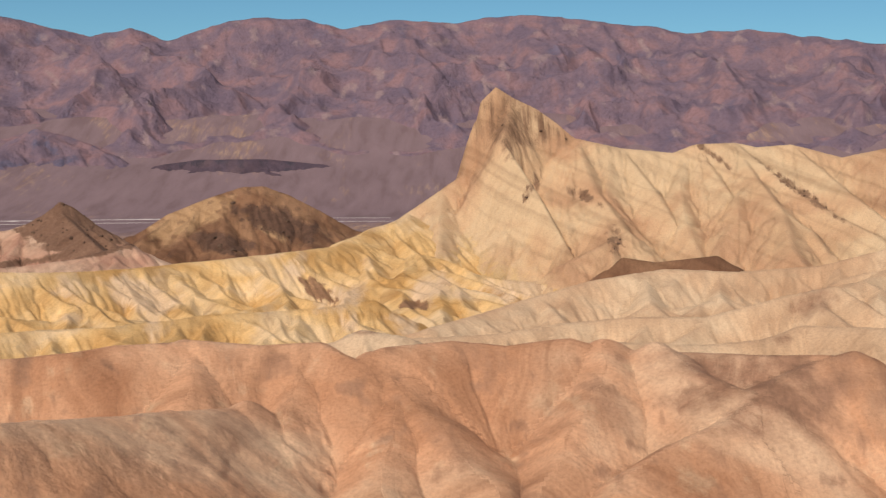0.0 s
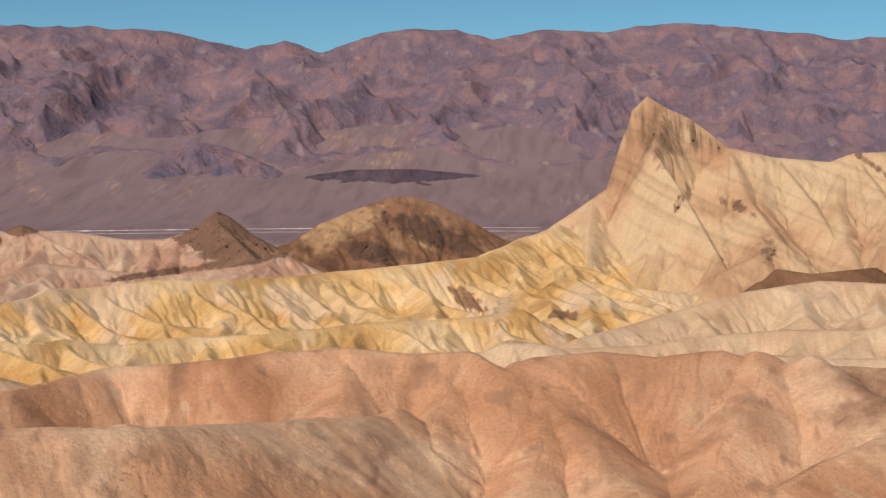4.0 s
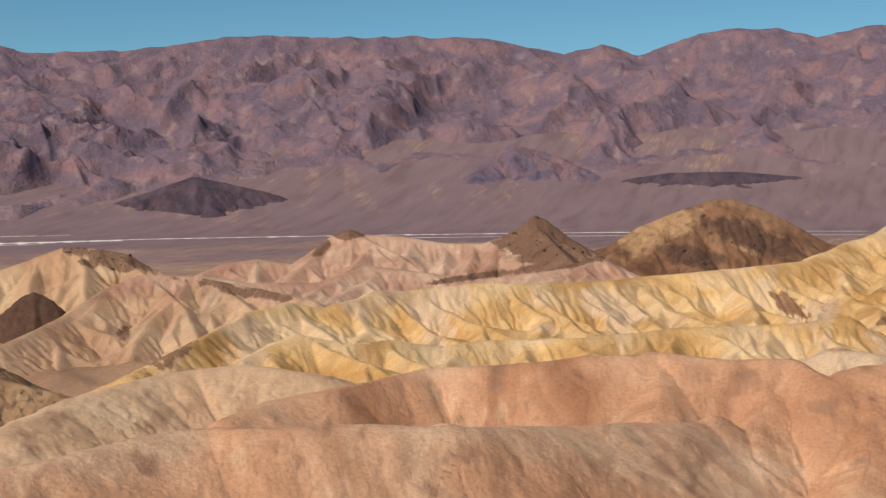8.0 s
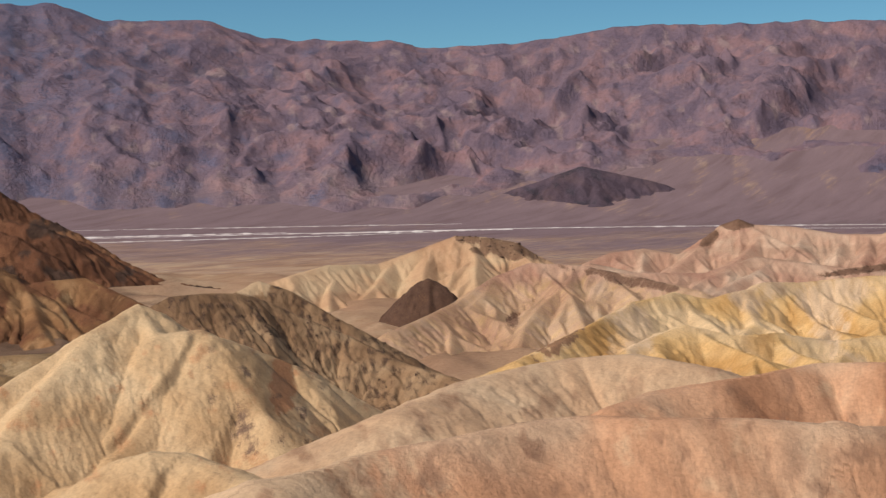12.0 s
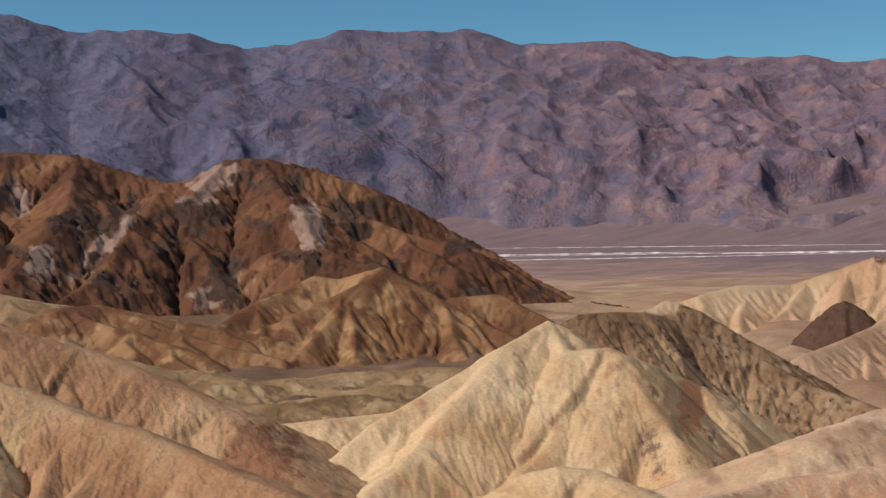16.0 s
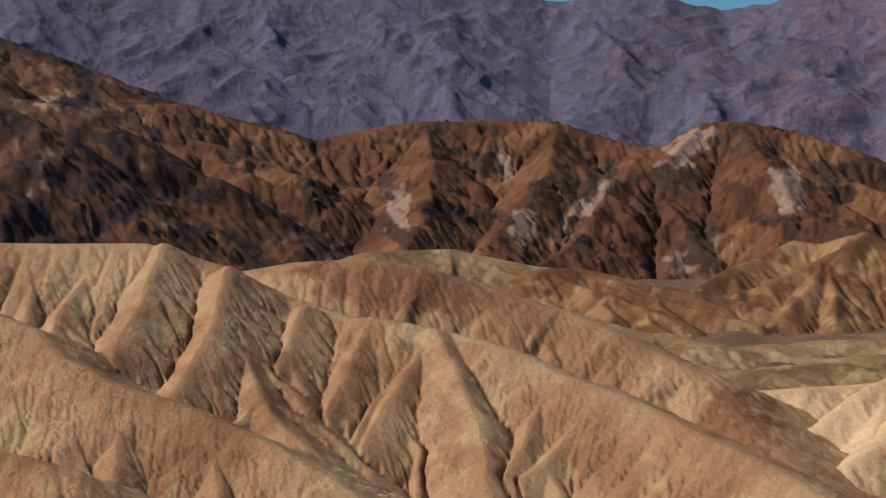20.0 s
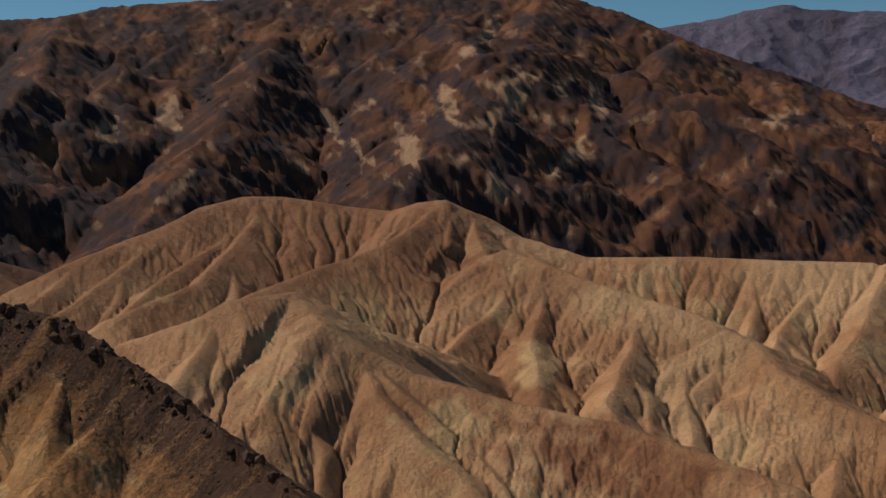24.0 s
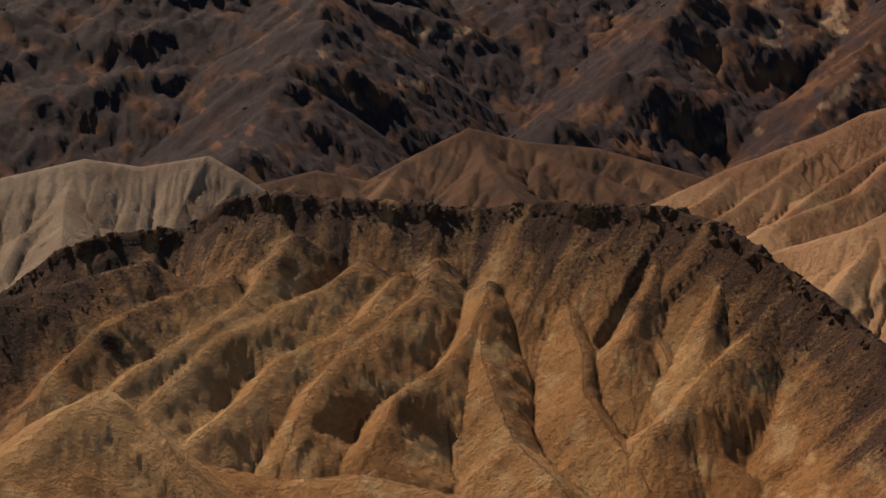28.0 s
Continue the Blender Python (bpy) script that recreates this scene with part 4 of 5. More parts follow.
cone2 = [(27.94, 760, -52.7), (26.18, 760, -57.7), (23.51, 770, -59.1), (21.48, 790, -51.8), (19.46, 790, -55.3), (16.98, 790, -60.3), (14.51, 800, -56.6), (12.27, 820, -50.1)]
cone_hill_ob = landform("cone_hill", ROSE, [line(cone, 0.7, 1.2, 12, 3, 110), line(cone2, 0.5, 1.5, 11, 2, 90)] + branches(cone, 20, 110, 0.36, (-45, 45), 42, 0.6, 0.8, 9, 2, 1, 2, 50) + branches(cone2, 20, 90, 0.2, (-45, 45), 43, 0.6, 0.8, 9, 2, 1, 2, 45), (8, 36), (600, 980), 0.08, 2.0, "pink eroded hill with a dark brown pointed top", "hill", 1.3, 10,
         cap=lambda A, R, Z, D: np.maximum.reduce([patch(A, R, Z, c, s, t, 0.3, 0.5) for c, s, t in (((14.4, -2.6), (2.6, 1.5), -10), ((22.36, -2.50), (0.8, 0.25), 0), ((23.27, -3.05), (0.5, 0.25), 40), ((14.06, -3.83), (2.2, 0.22), 8), ((17.21, -4.25), (2.4, 0.15), 8))]), rounds=7, crests={"pointed_crest": cone, "front_crest": cone2})
strew(cone_hill_ob, LAST["cap"] > 0.6, 70, (1.2, 3.5), 15, True, -0.15)
rosy = [(36.01, 560, -64.8), (34.43, 590, -61.7), (33.07, 620, -57.8), (31.71, 640, -49.8), (30.35, 650, -44.4), (28.32, 650, -46.0), (26.07, 640, -50.6), (23.62, 620, -55.3)]
landform("rose_hill", ROSE, [line(rosy, 0.55, 1.2, 12, 3, 90)] + branches(rosy, 16, 110, 0.3, (-55, 40), 44, 0.6, 0.7, 8, 2, 1, 2, 45), (18, 43), (440, 760), 0.08, 1.9, "pink ribbed badlands hill", "hill", 1.1, 9,
         cap=lambda A, R, Z, D: 0.7 * np.maximum(patch(A, R, Z, (31.06, -6.21), (0.4, 0.3), 0, 0.7, 0.4), patch(A, R, Z, (26.53, -4.63), (2.6, 0.25), -12, 0.8, 0.7)), tone=lambda A, R, Z, D: 0.35 * smooth(-46, -56, Z + 8 * blot(A, R, Z, 1.0, 0.0)), rounds=7, crests={"crest": rosy[3:], "low_spur": rosy[:4]})
grey = [(41.92, 780, -69.5), (40.60, 800, -62.5), (39.94, 800, -59.7), (38.40, 820, -55.4), (36.40, 840, -56.8), (34.61, 850, -48.6), (33.30, 850, -41.7), (32.13, 850, -42.6), (30.79, 850, -46.3), (29.89, 850, -54.8), (28.33, 840, -66.1)]
grey_topped_hill_ob = landform("grey_topped_hill", BUFF, [line(grey, 0.6, 1.5, 12, 3, 110)] + branches(grey, 22, 120, 0.33, (-40, 50), 45, 0.6, 0.8, 9, 2, 1, 2, 50), (22, 49), (630, 950), 0.085, 2.2, "tan ribbed hill with a grey green rocky top", "hill", 1.3, 10,
         cap=lambda A, R, Z, D: 0.85 * np.maximum(patch(A, R, Z, (31.35, -3.33), (1.7, 0.5), -12, 0.7, 0.5), patch(A, R, Z, (32.81, -2.97), (0.6, 0.25), -12, 0.5, 0.5)), rounds=7, crests={"rocky_top": grey[5:], "ribbed_flank": grey[:6]})
strew(grey_topped_hill_ob, LAST["cap"] > 0.6, 60, (1.2, 3.5), 16, True, -0.15)
mound = [(34.59, 690, -55.2), (34.36, 690, -53.9), (34.14, 690, -55.6)]
landform("dark_mound", BROWN, [line(mound, 1.0, 4, 7, 1.2, 20)], (30, 39), (620, 740), 0.085, 1.3, "small smooth dark brown mound", "hill", 1.6, 6, rounds=4, rest=None, fine=0.3, cap=lambda A, R, Z, D: 0.7 + 0 * A)

# ---- pink foreground ----
pinkA = [(-14.94, 230, -31.0), (-8.35, 230, -31.4), (-6.94, 230, -30.8), (-5.24, 230, -29.4), (-2.66, 230, -30.6), (-0.47, 230, -29.7), (1.75, 225, -30.1), (3.08, 220, -31.6), (4.88, 225, -29.3), (7.37, 225, -29.8), (9.86, 225, -28.9), (12.73, 225, -29.2), (15.89, 225, -30.6), (19.28, 225, -31.3), (22.68, 215, -32.3), (25.38, 205, -32.6), (27.17, 195, -33.1)]
pinkB = [(23.35, 260, -36.9), (26.24, 265, -35.2), (28.46, 265, -35.9), (30.21, 260, -36.4), (32.59, 250, -37.5), (35.77, 230, -39.5)]
pinkC = [(8.50, 205, -36.1), (10.32, 192, -34.0), (13.94, 175, -31.4), (17.52, 166, -29.8), (21.03, 162, -28.6), (25.01, 160, -28.4), (28.17, 160, -28.5), (30.90, 155, -28.4), (33.62, 150, -28.8), (36.33, 145, -29.1), (38.58, 140, -29.5), (41.45, 135, -29.2)]
psp = [[(10.09, 226, -28.8), (10.38, 206, -35.8), (10.79, 194, -39.8), (11.26, 181, -44.3)], [(4.98, 222, -32.0), (6.34, 205, -37.7), (7.03, 183, -45.4)], [(0.91, 228, -30.4), (1.82, 206, -38.0), (2.05, 184, -45.8)], [(4.88, 224, -36.3), (6.69, 207, -42.0), (6.92, 193, -46.9)], [(2.41, 225.7, -30.8), (1.05, 210.4, -36.3), (-0.49, 199.1, -40.4), (-1.85, 189.1, -44.0), (-2.36, 181.7, -46.7)], [(-6.73, 230.0, -29.3), (-6.07, 215.7, -34.4), (-5.07, 201.7, -39.5), (-3.89, 189.2, -44.0), (-3.56, 181.8, -46.6)], [(-16.06, 228.2, -29.9), (-14.2, 223.7, -31.5), (-12.63, 217.0, -33.9), (-11.36, 207.3, -37.4), (-9.57, 200.3, -40.0), (-7.43, 191.7, -43.1), (-6.1, 183.9, -45.9)], [(-8.72, 229.1, -29.6), (-10.04, 221.4, -32.4), (-11.34, 216.7, -34.1), (-12.31, 214.5, -34.9)], [(8.04, 205.0, -35.1), (7.46, 197.9, -38.1), (7.81, 191.4, -40.9), (8.25, 185.1, -43.5), (8.43, 179.5, -45.8)], [(10.73, 190.1, -33.5), (10.25, 182.7, -36.6), (9.85, 175.8, -39.5), (9.61, 169.4, -42.1)], [(13.23, 178.4, -31.9), (13.58, 171.2, -34.9), (13.77, 164.1, -37.9), (13.87, 159.2, -40.0)], [(16.16, 169.4, -30.2), (16.35, 162.3, -33.2), (16.53, 156.4, -35.7), (16.63, 151.7, -37.6)], [(18.39, 165.0, -29.1), (18.26, 158.1, -32.0), (18.44, 152.3, -34.4), (18.63, 147.8, -36.3)]]
# brown clay near the crest, plus shade of gullies and flanks painted as colour
BROWN_AND_SHADE = (((-1.68, -7.97), (1.6, 0.7), -20), ((-11.62, -8.35), (4.2, 0.85), -3), ((-13.33, -9.47), (2.6, 1.1), 0), ((-6.84, -10.12), (1.5, 0.7), -35), ((-0.1, -11.31), (1.6, 0.55), -38), ((8.05, -10.57), (1.2, 1.0), -10), ((10.08, -12.04), (0.8, 0.9), -20), ((12.3, -11.96), (0.6, 0.8), -30), ((16.4, -10.7), (0.9, 0.6), -30), ((20.08, -11.43), (0.7, 1.2), 0), ((6.84, -8.65), (1.2, 0.35), 10), ((8.47, -8.12), (0.9, 0.5), 20))
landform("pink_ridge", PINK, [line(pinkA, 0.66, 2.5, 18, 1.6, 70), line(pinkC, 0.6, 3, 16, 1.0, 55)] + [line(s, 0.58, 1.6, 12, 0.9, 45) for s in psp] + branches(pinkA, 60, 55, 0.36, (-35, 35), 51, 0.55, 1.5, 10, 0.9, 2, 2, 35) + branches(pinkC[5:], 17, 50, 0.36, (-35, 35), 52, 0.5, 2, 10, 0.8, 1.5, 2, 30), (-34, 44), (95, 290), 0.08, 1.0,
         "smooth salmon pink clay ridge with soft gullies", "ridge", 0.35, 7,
         tone=lambda A, R, Z, D: np.maximum(0.4 * smooth(0.05, 0.7, blot(A, R, Z, 1.8, 0.0)), smooth(33, 41, A + 3 * blot(A, R, Z, 1.0, 0.0))), cap=lambda A, R, Z, D: np.maximum(0.55 * smooth(0.15, 0.6, blot(A, R, Z, 1.3, 4.0) + 0.35 * perlin(LAST["S"] / 6, D / 40)), 0.42 * np.maximum.reduce([patch(A, R, Z, c, (1.25 * s[0], 1.25 * s[1]), t, 0.3, 0.8, 1.2) for c, s, t in BROWN_AND_SHADE]) + 0.7 * patch(A, R, Z, (-14.5, -8.9), (6.5, 2.8), 0, 0.6, 1.4, 1.5)), rounds=4, cut=0.012, warp=(2.5, 22, 9999), crests={"back_crest": pinkA, "front_crest": pinkC})
landform("buff_ridge", CREAMPINK, [line(pinkB, 0.45, 3, 12, 1.5, 60)] + branches(pinkB, 12, 60, 0.3, (-45, 35), 53, 0.6, 0.8, 8, 1.2, 1, 3, 35), (12, 46), (170, 340), 0.08, 1.1, "buff and pink clay ridge with soft ribs", "ridge", 0.5, 7,
         cap=lambda A, R, Z, D: 0.5 * smooth(0.1, 0.5, blot(A, R, Z, 1.8, 4)), rounds=4, cut=0.015, crests={"crest": pinkB[:4], "low_end": pinkB[3:]})

# ---- white peak ----
white = [(54.38, 270, -49.4), (53.09, 275, -44.0), (49.45, 285, -36.4), (47.69, 290, -31.8), (46.4, 298, -28.4), (45.81, 300, -27.2), (45.35, 302, -29.8)]
rubbly = [(45.9, 376, -40.5), (45.3, 378, -35.0), (44.6, 380, -32.9), (43.2, 383, -32.6), (41.70, 388, -33.3), (40.82, 390, -35.8), (39.3, 388, -40.6), (37.70, 385, -44.9), (35.47, 375, -51.5), (32.77, 360, -54.8)]
knob = [(41.9, 404, -34.0), (41.13, 408, -31.6), (39.91, 406, -34.4), (37.69, 398, -43.3)]
white3 = [(46.10, 200, -39.1), (45.44, 200, -38.6), (43.89, 200, -39.2), (41.91, 190, -40.8), (40.12, 180, -41.4)]
white4 = [(57.91, 290, -46.4), (54.91, 290, -45.4), (53.16, 295, -45.5), (50.94, 300, -44.7), (49.36, 300, -39.4)]
wsp = [[(45.81, 300, -27.5), (45.07, 291, -32.6), (43.52, 292, -32.1), (42.45, 283, -37.7), (40.94, 268, -46.6), (40.11, 253, -55.3)], [(45.81, 300, -27.5), (46.85, 287, -35.1), (48.22, 273, -43.7), (50.26, 255, -54.2)], [(45.59, 300, -28.1), (45.11, 284, -37.4), (45.62, 270, -46.0), (46.76, 262, -50.6)], [(43.2, 291, -33.0), (41.6, 300, -37.0), (39.87, 304, -41.6), (39.15, 290, -52.8), (38.06, 280, -59.3)], [(47.69, 290, -31.8), (49.48, 276, -39.5), (51.25, 262, -47.1), (53.20, 252, -52.4)], [(39.9, 304, -41.6), (38.9, 318, -46.0), (37.76, 312, -50.0), (35.98, 302, -55.8)]]
landform("white_peak", CREAM, [line(white, 0.74, 0.8, 8, 0.8, 70), line(white3, 0.5, 2, 7, 0.8, 35), line(white4, 0.55, 1.2, 8, 1.2, 40)] + [line(s, 0.62, 1.4, 8, 0.5, 45) for s in wsp] + branches(white, 26, 60, 0.52, (-45, 45), 61, 0.6, 1.3, 8, 0.4, 1.5, 2, 30), (26, 60), (150, 345), 0.07, 0.9,
         "pale cream badlands peak with smooth broad spurs", "peak", 0.7, 6,
         cap=lambda A, R, Z, D: np.maximum(0.62 * patch(A, R, Z, (41.85, -10.27), (0.6, 1.7), 15, 0.5, 0.3, 1.3), 0.5 * smooth(0.25, 0.5, blot(A, R, Z, 0.7, 3.0)) * smooth(46, 41, A)), tone=lambda A, R, Z, D: np.maximum(patch(A, R, Z, (40.23, -8.55), (0.6, 1.5), -5, 0.6, 0.6), 0.4 * smooth(0.1, 0.5, blot(A, R, Z, 1.1, 8.0))), rounds=5, cut=0.009, warp=(1.6, 16, 9999), crests={"peak": white, "front_knoll": white3, "low_spur": white4, "orange_spur": wsp[0][2:]})
rubble_ob = landform("rubble_ridge", RUBBLE, [line(rubbly, 0.55, 1.5, 9, 1.5, 70), line(knob, 0.6, 1.5, 9, 1, 50)] + branches(rubbly, 13, 60, 0.45, (-40, 55), 62, 0.6, 0.8, 7, 1.2, 1, 2, 30), (26, 52), (300, 470), 0.07, 1.0,
         "brown rocky ridge strewn with dark rubble behind a pale peak", "ridge", 0.9, 5,
         cap=lambda A, R, Z, D: 0.62 * smooth(-0.3, 0.6, blot(A, R, Z, 0.3, 3.0) + 0.4 * blot(A, R, Z, 0.9, 1.0) + 0.3 * perlin(LAST["S"] / 4, D / 20)) * (1 - patch(A, R, Z, (41.4, -4.6), (0.9, 0.5), 0, 0.5, 0.5)), tone=lambda A, R, Z, D: patch(A, R, Z, (41.4, -4.6), (0.9, 0.5), 0, 0.5, 0.5), rounds=7, cut=0.03, crests={"crest": rubbly, "knob": knob})
strew(rubble_ob, LAST["cap"] > 0.7, 170, (0.7, 2.0), 5, True, -0.1)
strew(rubble_ob, LAST["cap"] > 0.4, 3500, (0.2, 0.8), 6, False)

# ---- tan ridges ----
tan1 = [(53.25, 163, -39.2), (54.72, 170, -38.0), (57.50, 182, -35.8), (60.11, 193, -33.8), (62.98, 205, -31.3), (66.31, 217, -27.3), (69.22, 225, -24.8), (70.79, 227, -23.7), (71.63, 228, -23.1), (72.51, 230, -23.2), (74.71, 235, -20.2), (76.91, 240, -15.6), (79.58, 245, -12.1), (80.58, 245, -10.7), (87.39, 250, -9.4), (91.32, 250, -9.1), (94.05, 255, -5.3), (93.82, 258, -5.8), (95.59, 260, -1.1), (96.69, 260, 1.6), (97.82, 262, 1.2), (98.94, 265, -0.2), (100.49, 268, 0.6), (103.34, 270, 3.0), (104.86, 270, 3.2), (106.60, 265, 1.3), (108.75, 260, -2.9), (110.85, 255, -6.4), (114.92, 250, -13.9)]
tan2 = [(76.75, 300, -19.7), (74.74, 300, -18.3), (71.83, 300, -18.1), (69.36, 298, -20.4), (67.36, 295, -24.1), (64.02, 290, -29.3), (61.37, 280, -34.1), (58.75, 270, -39.4), (57.47, 260, -44.1), (55.36, 240, -50.9)]
tan3 = [(109.72, 185, -16.0), (106.73, 185, -12.9), (105.64, 186, -11.0), (103.02, 188, -10.3), (101.74, 178, -13.9), (99.77, 175, -17.2), (98.01, 172, -19.8), (94.67, 165, -22.5), (90.29, 160, -24.3), (87.96, 155, -25.8), (84.66, 145, -27.6)]
tan4 = [(94.52, 238, -7.1), (92.09, 229, -10.6), (90.23, 222, -13.2), (87.27, 214, -16.5), (84.91, 205, -19.9), (83.84, 198, -22.9), (81.89, 190, -26.1), (79.67, 185, -28.2), (77.01, 177, -31.3), (73.91, 168, -35.0), (71.70, 161, -37.8)]
tsp = [[(79.98, 243, -10.6), (80.51, 225, -17.6), (81.89, 209, -24.1), (82.62, 197, -28.7)], [(77.40, 236, -14.4), (77.93, 219, -21.0), (79.11, 205, -26.7), (79.83, 195, -30.6)], [(74.36, 230, -20.9), (75.56, 213, -27.6), (77.22, 198, -33.6)], [(71.68, 228, -22.9), (73.14, 208, -30.7), (74.58, 193, -36.7)], [(69.22, 225, -24.8), (70.89, 207, -31.7), (72.34, 192, -37.7), (73.32, 180, -42.4)], [(69.22, 222, -24.5), (67.95, 202, -32.2), (67.35, 189, -37.6), (66.97, 177, -42.4)], [(64.09, 210, -30.3), (62.81, 195, -36.1), (61.98, 180, -42.0)], [(96.79, 260, 1.3), (99.39, 239, -6.0), (101.87, 231, -8.8), (103.69, 224, -11.1), (105.05, 219, -12.8), (107.32, 211, -15.5), (109.35, 206, -17.4)], [(96.02, 258, -0.8), (94.96, 231, -11.6), (93.46, 207, -21.0), (91.97, 191, -27.5)], [(93.84, 255, -5.9), (91.91, 229, -16.1), (90.22, 208, -24.3), (89.17, 197, -29.0)], [(99.16, 262, -5.6), (98.29, 245, -12.1), (96.11, 224, -20.8), (94.38, 204, -28.6)], [(103.61, 270, 3.1), (105.00, 250, -4.8), (106.83, 235, -10.8), (109.99, 224, -15.2)]]
landform("tan_ridge", TAN, [line(tan1, 0.5, 2, 9, 1.5, 110), line(tan3, 0.46, 1.2, 8, 1.2, 110), line(tan4, 0.46, 1.2, 8, 1.2, 90)] + [line(s, 0.58, 0.9, 8, 1.3, 40) for s in tsp] + branches(tan1, 9, 80, 0.38, (-15, 45), 71, 0.6, 0.6, 7, 1.2, 1, 3, 35) + branches(tan3, 8, 55, 0.4, (-35, 35), 72, 0.55, 0.6, 6, 1, 1, 2, 30) + branches(tan4, 8, 55, 0.4, (-10, 45), 73, 0.55, 0.6, 6, 1, 1, 2, 30), (46, 128), (90, 330), 0.075, 1.0,
         "tan ribbed clay ridge with pale rib crests", "ridge", 0.45, 5,
         tone=lambda A, R, Z, D: 0.9 * smooth(0.05, 0.45, blot(A, R, Z, 3, 1)), cap=lambda A, R, Z, D: np.maximum(0.4 * smooth(0.12, 0.45, blot(A, R, Z, 2.6, 7)), 0.2 * smooth(72, 60, A + 6 * blot(A, R, Z, 1.5, 3)) + 0.7 * smooth(92, 99, A + 3 * blot(A, R, Z, 1.5, 6)) * smooth(-18, -8, Z) + 0.45 * patch(A, R, Z, (92.26, -4.41), (7.5, 2.6), -22, 0.6, 2.0, 1.5) + 0.95 * patch(A, R, Z, (90.54, -10.08), (6.0, 2.2), -12, 0.6, 1.5, 1.2)), rounds=6, cut=0.026, warp=(1.5, 18, 9999), rest=(0.72, 0.3), crests={"rounded_summit": [p for p in tan1 if p[0] > 92], "long_crest": [p for p in tan1 if p[0] < 93], "front_crest": tan3, "side_spur": tan4})
landform("round_brown_ridge", TAN, [line(tan2, 0.5, 5, 10, 1.2, 70)] + branches(tan2, 13, 60, 0.4, (-60, 10), 74, 0.55, 1, 7, 1.2, 2, 2, 30), (46, 90), (190, 380), 0.085, 1.2, "rounded brown clay ridge with a dark flank", "ridge", 0.45, 5,
         cap=lambda A, R, Z, D: 0.85 * np.maximum(patch(A, R, Z, (70.74, -4.66), (4.5, 1.1), -10, 0.4, 1.0), patch(A, R, Z, (57.49, -10.49), (1.8, 2.0), -40, 0.5, 0.6)), rounds=5, cut=0.024, crests={"rounded_crest": tan2[:6], "rough_nose": tan2[5:]})

# ---- capped ridge ----
capl = [(101.63, 105, -22.5), (105.19, 120, -19.4), (107.39, 130, -16.2), (110.03, 138, -12.6), (111.76, 143, -9.9), (113.93, 148, -8.0), (116.94, 150, -7.7), (118.95, 152, -7.4), (120.97, 154, -8.1), (122.54, 155, -7.8), (126.13, 158, -7.0), (129.47, 160, -5.9), (131.47, 162, -6.8), (133.05, 163, -9.8), (135.87, 164, -10.2), (138.02, 165, -11.9), (140.17, 166, -16.4), (144.29, 168, -21.1)]
csp = [[(134.7, 148.4, -12.3), (136.99, 145.9, -13.5), (138.76, 144.2, -14.4), (140.18, 143.6, -14.7)], [(131.34, 145.2, -13.9), (134.11, 142.0, -15.5), (136.09, 139.2, -16.9), (138.1, 132.8, -20.1), (139.28, 128.0, -22.5), (139.5, 123.8, -24.6)], [(128.86, 152.3, -10.3), (130.62, 141.9, -15.6), (131.82, 139.1, -17.0), (133.35, 135.3, -18.8), (135.03, 132.6, -20.2), (136.17, 129.6, -21.7)], [(126.19, 147.2, -12.9), (127.58, 142.8, -15.1), (128.95, 140.9, -16.0), (130.49, 138.2, -17.4), (131.85, 136.1, -18.4), (133.39, 131.5, -20.7), (134.85, 126.9, -23.0)], [(124.68, 144.9, -14.0), (125.91, 138.8, -17.1), (127.13, 135.4, -18.8), (129.36, 132.6, -20.2), (130.93, 127.3, -22.8), (132.31, 124.3, -24.4), (133.34, 121.8, -25.6)], [(123.14, 147.0, -13.0), (123.85, 141.3, -15.8), (125.42, 136.8, -18.1), (127.16, 132.3, -20.3), (128.39, 128.1, -22.5), (128.94, 124.3, -24.4)], [(121.11, 143.1, -14.9), (121.84, 135.2, -18.9), (122.89, 130.9, -21.0), (124.81, 127.1, -23.0), (125.53, 122.8, -25.1)], [(121.11, 142.4, -15.3), (121.44, 131.4, -20.8), (121.12, 126.7, -23.1), (120.31, 120.8, -26.1), (118.88, 116.3, -28.4)], [(118.06, 140.8, -16.1), (117.56, 132.4, -20.3), (117.42, 126.6, -23.2), (116.55, 121.7, -25.6), (115.13, 117.0, -28.0)], [(114.47, 135.1, -19.0), (113.91, 128.8, -22.1), (113.39, 123.1, -25.0), (112.77, 120.3, -26.4), (111.12, 116.5, -28.3)], [(111.42, 129.4, -21.8), (110.62, 122.4, -25.3), (109.64, 119.2, -26.9), (108.67, 116.2, -28.4)], [(108.01, 130.1, -21.4), (107.06, 122.7, -25.2), (106.27, 117.9, -27.6)]]
front = [(143.62, 85, -19.7), (139.85, 90, -18.7), (137.87, 93, -16.7), (136.45, 95, -16.1), (135.87, 96, -19.0), (133.20, 97, -21.9), (129.65, 96, -23.1), (126.47, 95, -22.8), (123.75, 93, -23.5), (120.56, 90, -24.0)]
low_capl = [(a, r, z - 0.8) for a, r, z in capl]
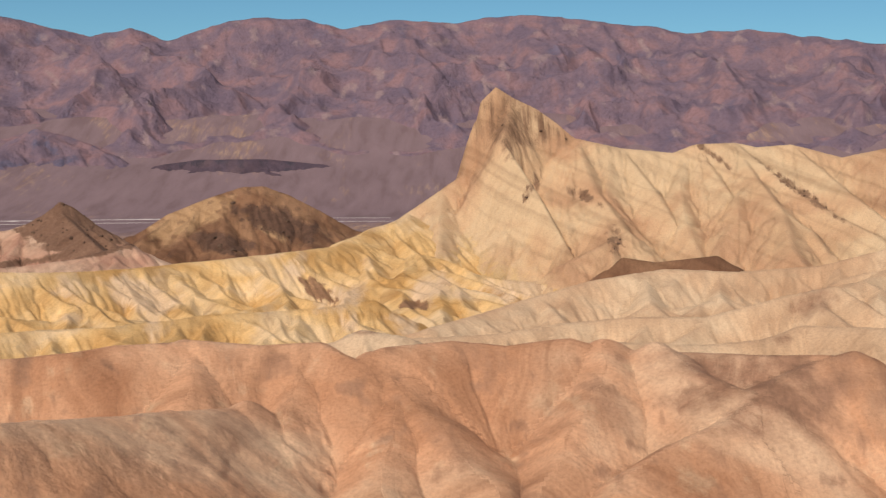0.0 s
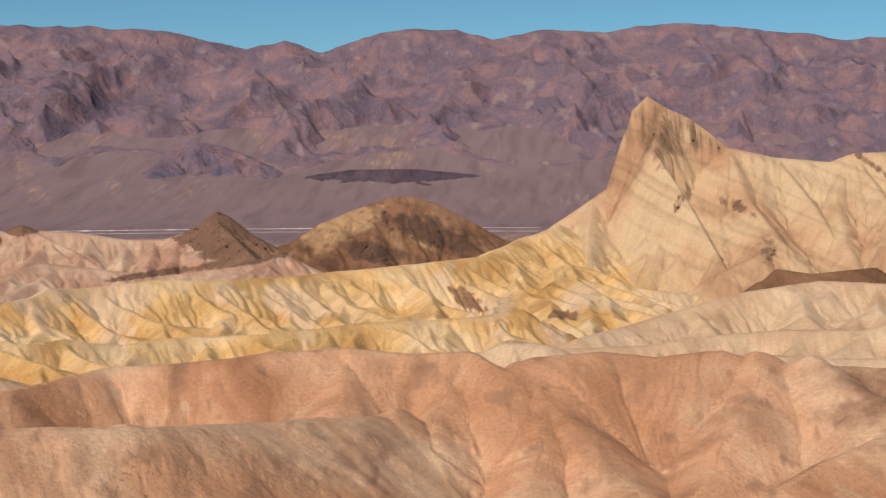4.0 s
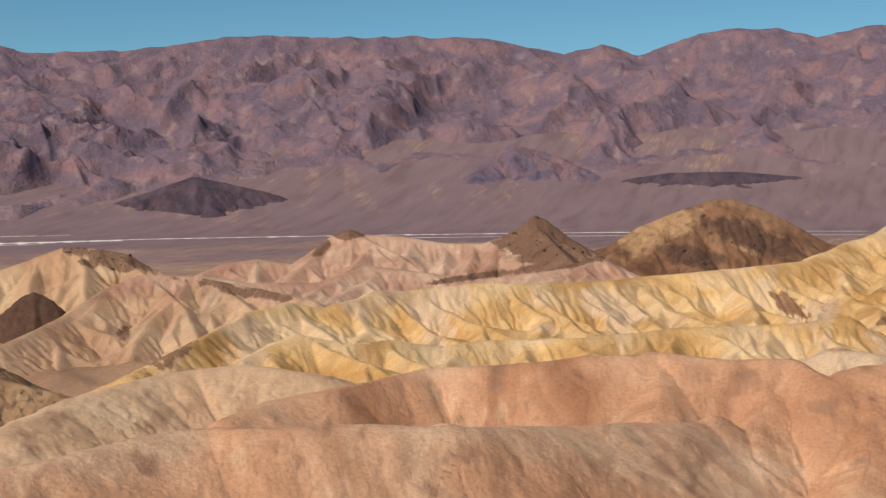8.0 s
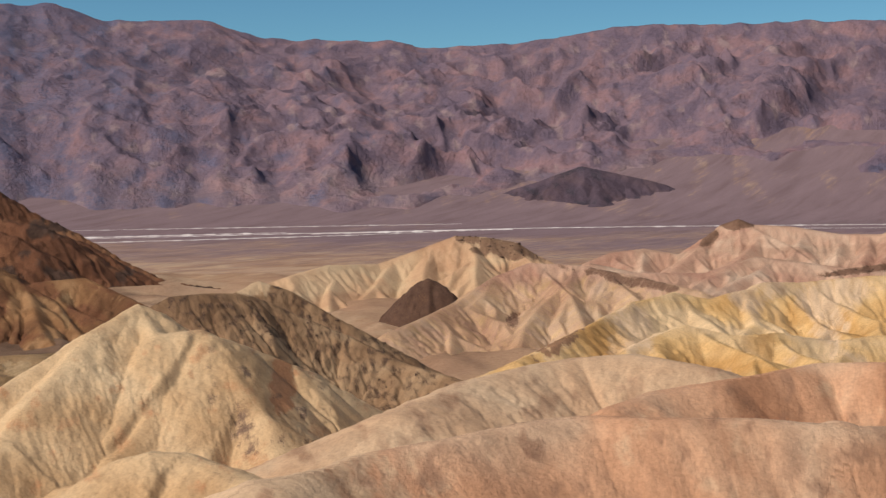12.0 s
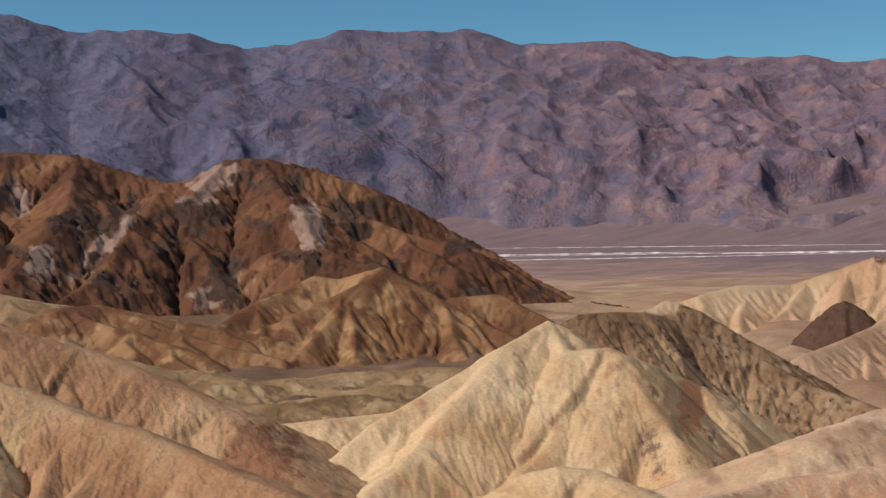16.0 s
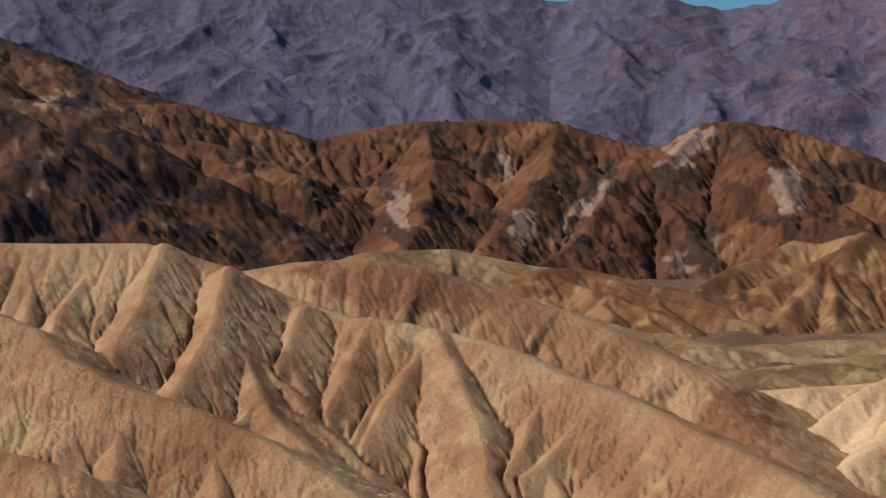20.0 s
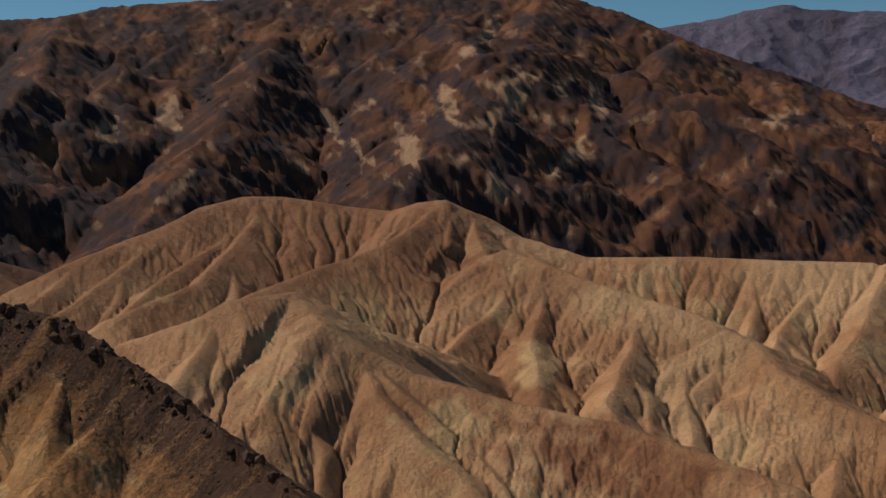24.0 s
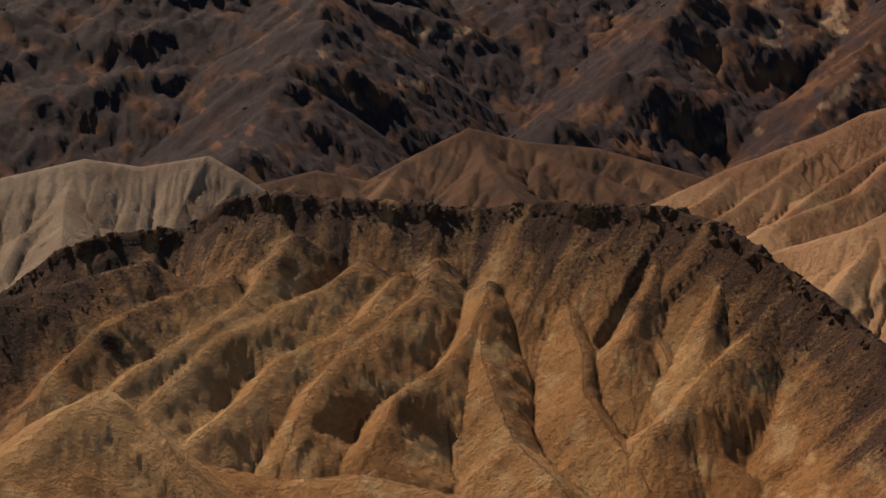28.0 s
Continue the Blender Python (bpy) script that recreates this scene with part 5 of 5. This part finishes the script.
capped_ob = landform("capped_ridge", CAPPED, [line(low_capl, 0.8, 0.8, 7, 0.5, 80), line(front, 0.55, 1.0, 6, 0.5, 60)] + [line(s, 0.72, 0.5, 6, 0.35, 30) for s in csp] + branches(low_capl, 9, 16, 0.62, (-10, 40), 81, 0.75, 0.5, 4, 0.3, 0.5, 1, 20), (92, 147), (68, 230), 0.075, 0.6,
         "brown ribbed clay ridge with a dark rubble cap", "ridge", 0.35, 3,
         cap=lambda A, R, Z, D: np.maximum(0.85 * crown_of(A, R + 1.5 * blot(A, R, Z, 1.2, 6.0), capl, 1.6), 0.74 * smooth(1.1, 0.1, (np.interp(A, [p[0] for p in capl], [p[2] for p in capl]) - Z + 2.5 * blot(A, R, Z, 1.3, 2.0) + 4.0 * perlin(LAST["S"] / 2.4, D / 25)) / (12.5 + 3.5 * smooth(122, 115, A))) * (R > 104)) * (1 - 0.4 * smooth(0.0, 0.4, perlin(LAST["S"] / 3.1 + 5, D / 45))), tone=lambda A, R, Z, D: 0.8 * smooth(0.0, 0.5, blot(A, R, Z, 1.6, 0.0)), rounds=3, cut=0.012, warp=(0.8, 9, 9999), rest=(0.95, 0.6), crown=(capl, 0.85, 1.7), crests={"rubble_crest": capl, "front_spur": front})
crest_z = np.interp(LAST["A"], [p[0] for p in capl], [p[2] for p in capl])
strew(capped_ob, (crest_z - LAST["Z"] < 2.5) & (LAST["R"] > 108) & (crown_of(LAST["A"], LAST["R"], capl, 2.2) > 0.3), 290, (0.5, 1.6), 7, True, -0.2)
strew(capped_ob, LAST["cap"] > 0.5, 2500, (0.08, 0.35), 8, False)
palel = [(143.96, 300, -4.7), (139.97, 300, -7.0), (136.80, 300, -3.6), (134.69, 300, -5.6), (132.07, 300, -3.7), (130.78, 295, -7.8), (128.83, 290, -14.8)]
landform("pale_ridge", GREYCLAY, [line(palel, 0.6, 1.2, 9, 1.5, 60)] + branches(palel, 12, 60, 0.45, (-30, 40), 82, 0.6, 0.7, 7, 1, 1, 2, 30), (122, 150), (190, 360), 0.085, 1.2, "pale grey clay ridge", "ridge", 0.5, 5, rounds=6, crests={"crest": palel[:4], "low_end": palel[4:]})
lowb = [(130.57, 520, -17.9), (127.89, 530, -12.8), (125.89, 530, -17.4), (124.30, 540, -9.7), (121.80, 550, 1.3), (119.57, 550, -4.6), (116.68, 550, -7.8), (113.61, 540, -16.3), (111.44, 530, -22.5)]
landform("low_brown_ridge", RUSTCLAY, [line(lowb, 0.5, 1.5, 10, 2, 70)] + branches(lowb, 16, 80, 0.3, (-40, 40), 83, 0.55, 0.8, 8, 1.4, 1, 2, 40), (112, 140), (400, 640), 0.09, 2.0, "low brown clay ridge below a dark mountain", "ridge", 0.9, 8, cap=lambda A, R, Z, D: 0.6 * smooth(0, 0.4, blot(A, R, Z, 1.2, 2.0)), crests={"pointed_crest": lowb[3:7], "tan_spur": lowb[:4], "low_end": lowb[6:]})

# ---- salt flats ----
def salt(pts, width, label):
    """A thin white crust along the valley floor."""
    p = np.array(pts, float)
    a = np.linspace(p[0, 0], p[-1, 0], 260)
    order = np.argsort(p[:, 0])
    mid = np.interp(a, p[order, 0], p[order, 1])
    wid = width * np.clip(0.4 + 1.1 * fbm(a * 2.2, a * 0 + width, 5), 0.05, 1.2) * np.sin(np.linspace(0.02, np.pi - 0.02, 260)) ** 0.4
    rows = np.linspace(-1, 1, 5)[:, None]
    A = np.repeat(a[None], 5, 0)
    R = mid[None] + rows * wid[None] + 6 * fbm(A * 2, A * 0 + 3, 3)
    X, Y = xyz(A, R)
    ob = grid_mesh("salt_flat", X, Y, base_level(X, Y) + EYE + 0.5 - 0.5 * np.abs(rows), SALT, {"cap": 0 * X, "tone": 0 * X, "flow": np.stack([X, Y, 0 * X], -1)})
    tagged(ob, label, "salt flat", kind="structure")


for pts, w in (([(50.5, 2960), (44, 2950), (36, 2960), (30, 3010), (20, 3020), (2, 3080)], 30), ([(49, 2790), (44, 2790), (38, 2830), (34, 2900)], 26), ([(52, 3030), (46, 3010), (40, 3010)], 55), ([(39, 2930), (34, 2960), (31, 2970)], 60), ([(50, 3240), (40, 3210), (33, 3200)], 12), ([(20, 2880), (8, 2900), (1, 2920)], 5)):
    salt(pts, w, "thin white salt crust on the flat valley floor")
